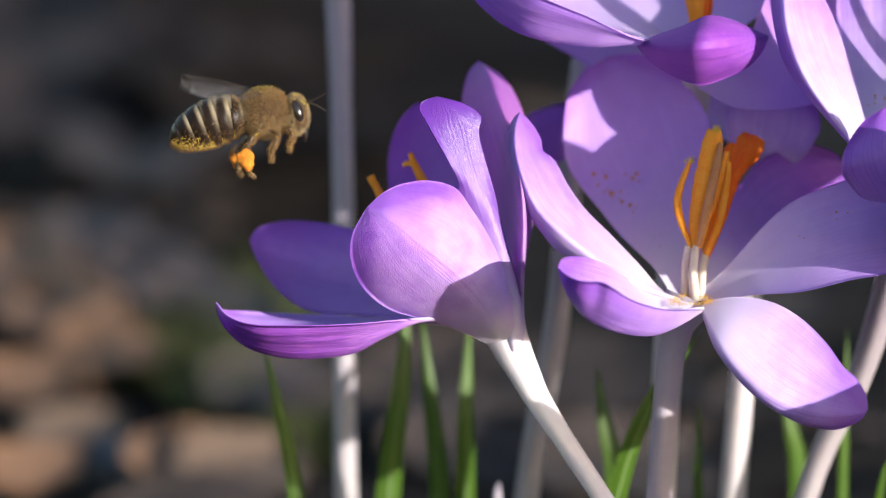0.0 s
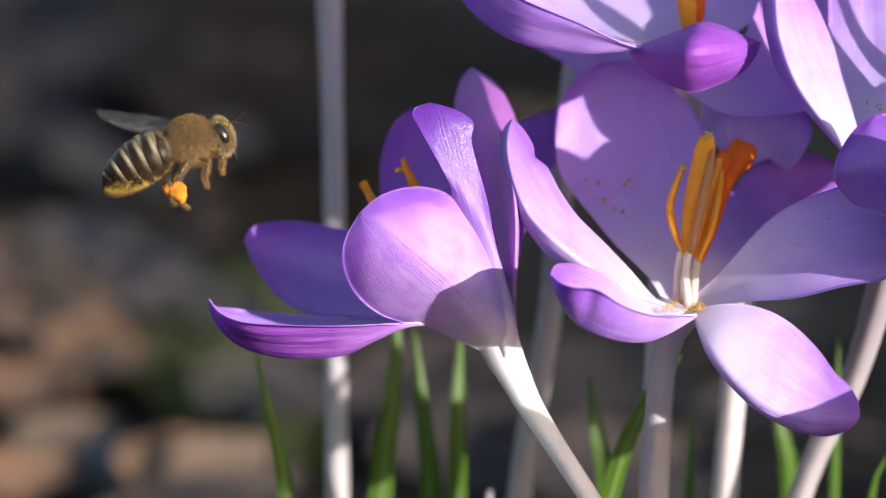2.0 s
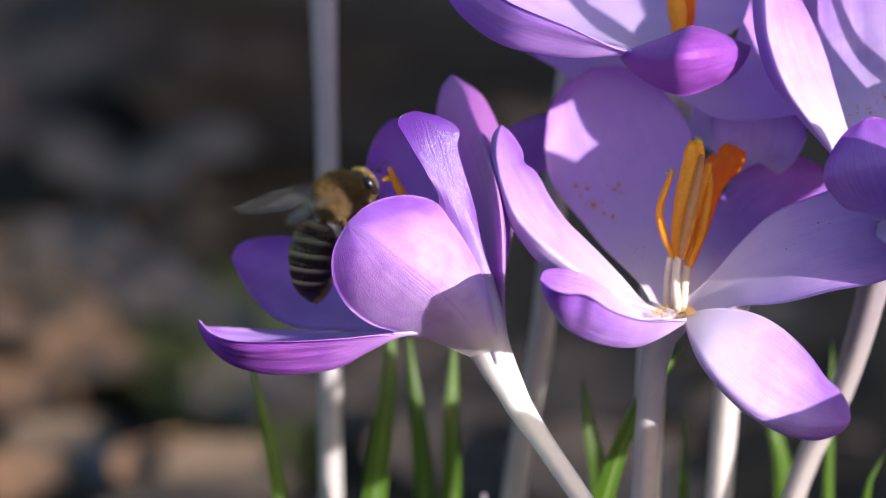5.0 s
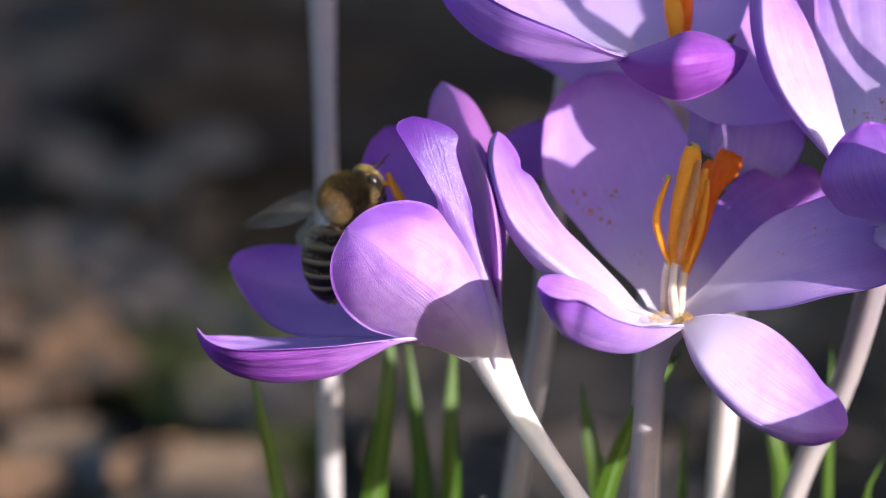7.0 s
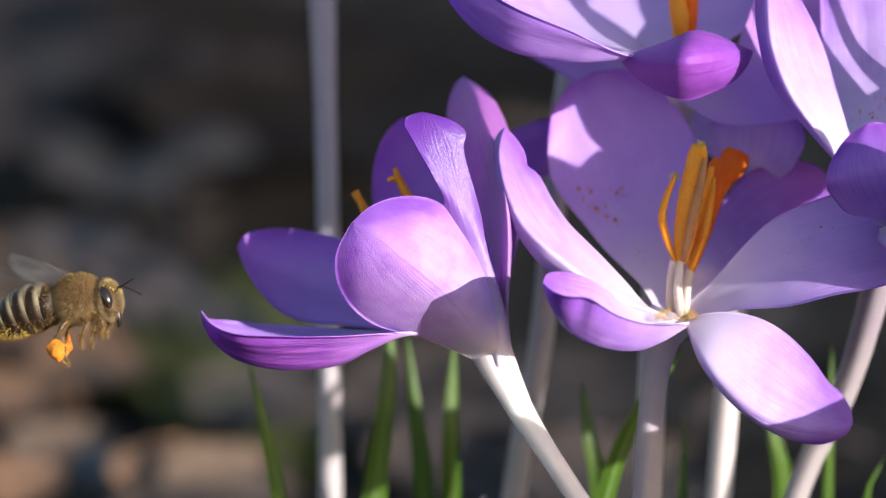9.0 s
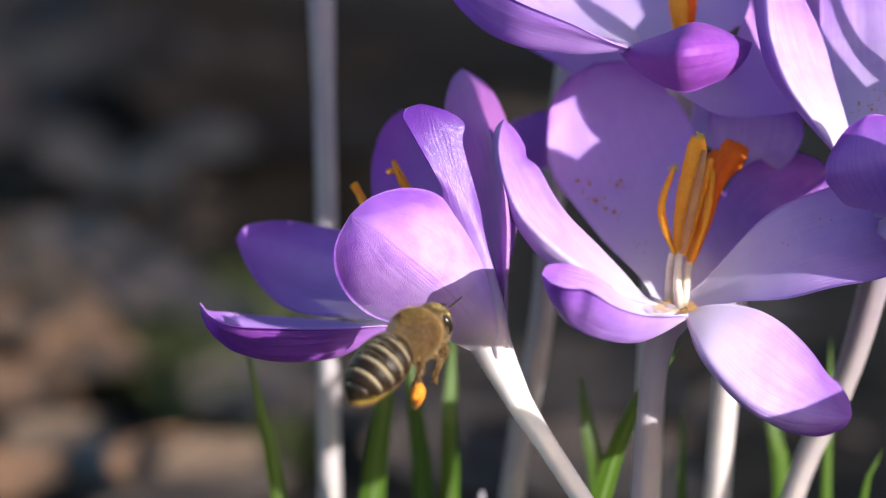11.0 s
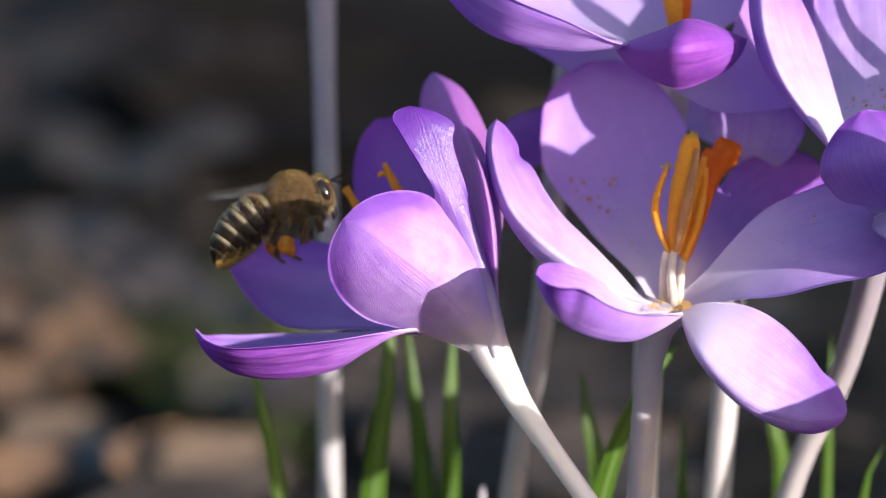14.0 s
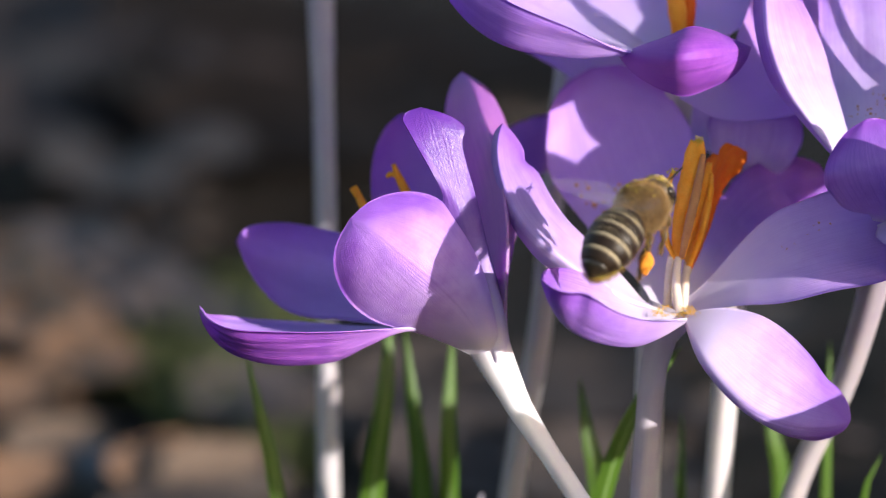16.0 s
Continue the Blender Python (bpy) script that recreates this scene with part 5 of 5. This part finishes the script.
# seconds, place of the thorax, mm nearer, nose up, turned away, rolled back up towards the front
FLIGHT = [
    (0.0, 470, 200, 2, 6, 5, 0), (0.1, 454, 248, 2, 16, 5, 5), (0.2, 451, 258, 2, 13, 5, 0), (0.3, 488, 279, 1, 6, 5, 0), (0.4, 494, 294, 0, 8, 5, 0),
    (0.5, 511, 294, 0, 8, 5, 0), (0.6, 539, 324, -1, 6, 5, 0), (0.7, 542, 327, -1, 6, 5, 0), (0.8, 488, 264, 0, 10, 0, 0), (0.9, 473, 203, 1, 15, 0, 0),
    (1.0, 414, 236, 1, 3, 0, 0), (1.1, 358, 255, 2, 4, 0, 0), (1.2, 262, 285, 3, 6, 0, 0), (1.3, 285, 354, 3, 8, 0, 0), (1.4, 315, 442, 3, 10, 0, 0),
    (1.5, 315, 440, 3, 12, 0, 5), (1.6, 358, 448, 3, 12, 0, 10), (1.7, 354, 421, 2, 6, 0, 5), (1.8, 412, 412, 2, 20, 5, 5), (1.9, 376, 357, 2, 20, 5, 5),
    (2.0, 338, 250, 2, 18, 5, 5), (2.1, 454, 258, 1, 20, 5, 5), (2.2, 485, 242, 1, 20, 5, 5), (2.3, 506, 255, 0, 18, 5, 5), (2.4, 512, 309, 0, 12, 5, 5),
    (2.5, 509, 338, -1, 12, 5, 0), (2.6, 545, 330, -1, 10, 8, 0), (2.8, 551, 394, -1, 28, 15, 0), (3.0, 522, 384, -1, 12, 20, 0), (3.2, 532, 402, -1, 18, 20, 0),
    (3.5, 528, 418, -1, 26, 20, 10), (3.7, 545, 425, -2, 22, 25, 10), (4.0, 604, 312, -2, 14, 25, 20), (4.2, 596, 342, -2, 18, 25, 20),
    (5.2, 600, 350, -2, 32, 25, 25), (6.3, 614, 352, -2, 40, 18, 30), (6.5, 616, 347, -2, 40, 18, 30), (6.8, 618, 346, -2, 40, 18, 30), (7.0, 610, 350, -2, 40, 18, 30),
    (7.1, 600, 353, -2, 38, 25, 30), (7.2, 562, 384, -1, 34, 20, 20), (7.3, 588, 276, 0, 26, 15, 15), (7.4, 482, 118, 1, 20, 5, 10), (7.5, 432, 118, 2, 22, 5, 5),
    (7.6, 382, 130, 2, 26, 5, 0), (7.8, 324, 167, 3, 28, 5, 0), (8.0, 250, 285, 4, 20, 5, 5), (8.2, 264, 388, 4, 10, 5, 0), (8.3, 203, 418, 4, 10, 5, 0),
    (8.5, 190, 464, 4, 12, 5, 0), (8.7, 139, 494, 4, 16, 5, 0), (8.8, 115, 491, 5, 14, 5, 0), (9.0, 140, 530, 5, 8, -10, 0), (9.1, 112, 576, 6, 10, 0, 0),
    (9.2, 142, 588, 6, 12, 5, 5), (10.0, 330, 700, 14, 20, 20, 20), (10.7, 660, 640, 18, 30, 35, 28), (11.3, 832, 535, 18, 40, 40, 53), (11.4, 868, 520, 18, 40, 40, 53), (11.5, 850, 580, 18, 36, 40, 53),
    (11.6, 850, 627, 18, 38, 40, 48), (11.7, 829, 638, 18, 38, 40, 48), (11.8, 828, 630, 17, 44, 40, 48), (11.9, 746, 709, 16, 40, 40, 43), (12.0, 715, 722, 15, 32, 40, 48),
    (12.1, 607, 673, 14, 36, 40, 53), (12.2, 503, 612, 13, 36, 40, 53), (12.3, 472, 556, 12, 40, 40, 53), (12.5, 368, 538, 9, 39, 40, 50), (12.7, 370, 460, 7, 32, 30, 40),
    (12.8, 384, 440, 5, 26, 20, 15), (13.0, 444, 416, 2, 10, 5, 10), (13.1, 470, 370, 1, 15, 5, 5), (13.3, 500, 344, 0, 10, 5, 0), (13.5, 508, 368, -1, 10, 10, 0),
    (13.7, 527, 385, -1, 14, 10, 0), (14.0, 516, 348, -1, 14, 10, 0), (14.1, 442, 203, 1, 8, 5, 0), (14.2, 318, 155, 2, -6, 0, 0), (14.3, 339, 267, 3, 4, 0, 0),
    (14.5, 315, 292, 3, 2, 0, 0), (14.7, 279, 224, 3, 12, 5, 0), (14.8, 351, 206, 4, 15, 5, 5), (15.0, 512, 216, 7, 16, 10, 5), (15.1, 603, 283, 12, 16, 15, 10),
    (15.2, 635, 311, 14, 22, 20, 15), (15.3, 702, 355, 16, 30, 30, 43), (15.4, 735, 383, 19, 36, 38, 48), (15.5, 820, 366, 18.5, 40, 40, 48), (15.6, 908, 365, 19.0, 44, 40, 50),
    (15.7, 994, 408, 18.5, 46, 42, 50), (15.8, 1065, 408, 18.5, 42, 42, 50), (15.9, 1101, 401, 18.8, 44, 42, 50), (16.0, 1135, 368, 18.8, 44, 42, 50),
]
SETTLED = ((2.75, 4.1), (5.0, 7.2), (13.6, 14.0))


def bee_pose(t, x, y, w, nose, away, roll):
    dx, dy = pan_at(t)
    m = Matrix.Translation(at(x - dx, y - dy, w)) @ BOARD
    m = m @ Matrix.Rotation(radians(nose), 4, "Z") @ Matrix.Rotation(radians(away), 4, "Y") @ Matrix.Rotation(radians(roll), 4, "X")
    # the bee's own axes: nose along x, back along z
    return m @ Matrix(((1, 0, 0, 0), (0, 0, 1, 0), (0, -1, 0, 0), (0, 0, 0, 1)))


def turn_about(base, pivot, degrees, shift=(0, 0)):
    """A sway of a plant in the plane of the flowers."""
    r = Matrix.Translation(pivot) @ Matrix.Rotation(radians(degrees), 4, NEAR) @ Matrix.Translation(-pivot)
    return Matrix.Translation(RIGHT * shift[0] * 0.00005 + UP * -shift[1] * 0.00005) @ r @ Matrix.Translation(base)


# seconds, lean of the tipped crocus, sag of its low petal, shift of the other crocuses
SWAY = [
    (0.0, 0.0, 1.5, 0), (0.3, 0.0, 1.2, 0), (0.5, 0.5, 5.0, -4), (0.65, 0.6, 4.4, -4), (0.8, 0.1, 1.0, 0), (1.0, -0.2, 0.0, 2), (1.5, -0.15, 0.2, 2), (2.0, -0.2, -0.5, 2), (2.35, 0.0, 0.0, 0),
    (2.5, 1.5, 4.6, -13), (3.0, 1.95, 6.1, -14), (3.5, 1.9, 4.2, -14), (4.0, 0.9, 0.6, -5), (5.2, 1.2, 1.2, -8), (6.5, 1.4, 1.5, -12), (7.0, 1.25, 1.8, -12), (7.2, 1.0, 2.4, -8),
    (7.5, 0.2, 2.4, 0), (8.0, 0.0, 0.0, 0), (9.0, 0.0, 0.0, 0), (11.5, 0.0, 0.0, 1), (13.0, 0.0, 0.0, 0), (13.2, 0.4, 2.3, -3), (13.5, 1.3, 7.6, -10), (14.0, 1.8, 3.7, -14), (14.15, 0.7, 1.5, -5), (14.5, -0.1, 0.0, 2),
    (15.0, 0.0, 0.4, 0), (15.4, 0.0, 0.0, 0), (16.0, -0.1, 0.0, 0),
]


# seconds, degrees by which the shaded petal hangs of itself
SAG = [(0.0, 1.8), (2.3, 1.8), (3.0, 1.2), (4.0, 1.5), (6.4, 2.1), (7.0, 1.9), (8.0, 0.8), (9.0, 0.8), (12.0, 0.9), (14.0, 1.0), (15.0, 0.8), (16.0, 0.4)]


# seconds, degrees by which the bee's weight draws the two upright petals over
PUSH = [(0.0, 0.0), (2.35, 0.0), (2.5, 2.7), (3.0, 2.9), (3.5, 2.6), (3.8, 0.6), (4.2, 0.0), (5.2, 1.2), (6.4, 2.5), (7.1, 2.3), (7.4, 0.0), (13.15, 0.0), (13.5, 2.6), (14.0, 3.5), (14.15, 0.6), (14.4, 0.0), (16.0, 0.0)]


# seconds, degrees by which the abdomen hangs while the bee clings on, mm by which it stretches
DROOP = [
    (0.0, 0, 0.00), (2.55, 0, 0.00), (2.8, 22, 0.55), (3.0, 60, 1.20), (3.5, 54, 1.20), (3.7, 54, 1.20), (4.0, 66, 1.80), (4.2, 62, 1.70), (6.3, 44, 1.40), (7.0, 46, 1.40), (7.2, 46, 1.10), (7.3, 8, 0.20), (7.45, 0, 0.00),
    (13.1, 0, 0.00), (13.3, 6, 0.15), (13.5, 18, 0.45), (13.7, 22, 0.55), (14.0, 20, 0.50), (14.12, 0, 0.00), (16.0, 0, 0.00),
]


# seconds, degrees by which the hind legs hang forward and down
SWING = [
    (0.0, 0), (0.5, 0), (1.0, -3), (2.0, -6), (2.6, 6), (3.0, 6), (4.2, 6), (6.3, 20), (7.1, 18), (7.4, 8), (8.0, 0), (8.3, 9), (8.6, 10), (9.0, 4), (9.2, 0), (10.2, -8),
    (11.3, -20), (12.6, -18), (13.0, 0), (13.5, 8), (14.0, 10), (14.2, 10), (14.6, 4), (15.0, -12), (15.4, -34), (16.0, -36),
]


def motions():
    for leg, extra in zip(bee_hinds, (14, 0)):
        hip = Matrix.Translation(Vector((-0.8, 0, -1.4)) * MM)
        walk(leg, [(t, hip @ Matrix.Rotation(radians(-a - extra), 4, "Y") @ hip.inverted()) for t, a in SWING])
    walk(bee, [(row[0], bee_pose(*row)) for row in FLIGHT])
    waist = Matrix.Translation(Vector((-1.4, 0, -0.1)) * MM)
    walk(bee_abdomen, [(t, waist @ Matrix.Rotation(radians(-a), 4, "Y") @ Matrix.Translation(Vector((-b, 0, 0)) * MM) @ waist.inverted()) for t, a, b in DROOP])
    times = [round(i * 0.1, 1) for i in range(161)]
    rng = random.Random(3)
    beat = [rng.uniform(-1, 1) for _ in times]
    for wg, side, k in bee_wings:
        place = wg.location.copy()
        rows = []
        for t, b in zip(times, beat):
            calm = any(a <= t <= c for a, c in SETTLED)
            if calm:
                lift, sweep, twist = 2 + 4 * b, 62 + 12 * k + 3 * b, -14
            else:
                lift, sweep, twist = 21 + 9 * b, 60 + 8 * k + 6 * b, -16 + 8 * b
            m = Matrix.Translation(place) @ Matrix.Rotation(radians(sweep * side), 4, "Z") @ Matrix.Rotation(radians(lift * side), 4, "X") @ Matrix.Rotation(radians(twist), 4, "Y")
            rows.append((t, m))
        walk(wg, rows)
    pivot = at(1080, 850, 0)
    walk(left_crocus, [(t, turn_about(LB, pivot, a)) for t, a, b, s in SWAY])
    for ob, share, own in ((L_LOW, 1.0, 0.0), (L_BACK, 0.8, 1.0)):
        o = ob.location.copy()
        walk(ob, [(t, Matrix.Translation(o) @ Matrix.Rotation(radians(b * share + own * pieces(SAG, t)), 4, NEAR)) for t, a, b, s in SWAY])
    for ob in (L_TOP, L_INNER):
        o = ob.location.copy()
        walk(ob, [(t, Matrix.Translation(o) @ Matrix.Rotation(radians(a), 4, NEAR)) for t, a in PUSH])
    for ob, base, share, dip in ((right_crocus, RB, 0.85, 0.35), (top_crocus, TB, 0.65, 0.1), (edge_crocus, UB, 0.7, 0.1)):
        far = Vector(base)
        reach = (at(1200, 400, 0) - far).length
        walk(ob, [(t, turn_about(base, far, math.degrees(-s * share * 0.00005 / reach), (0, max(0.0, -s * dip)))) for t, a, b, s in SWAY])


motions()
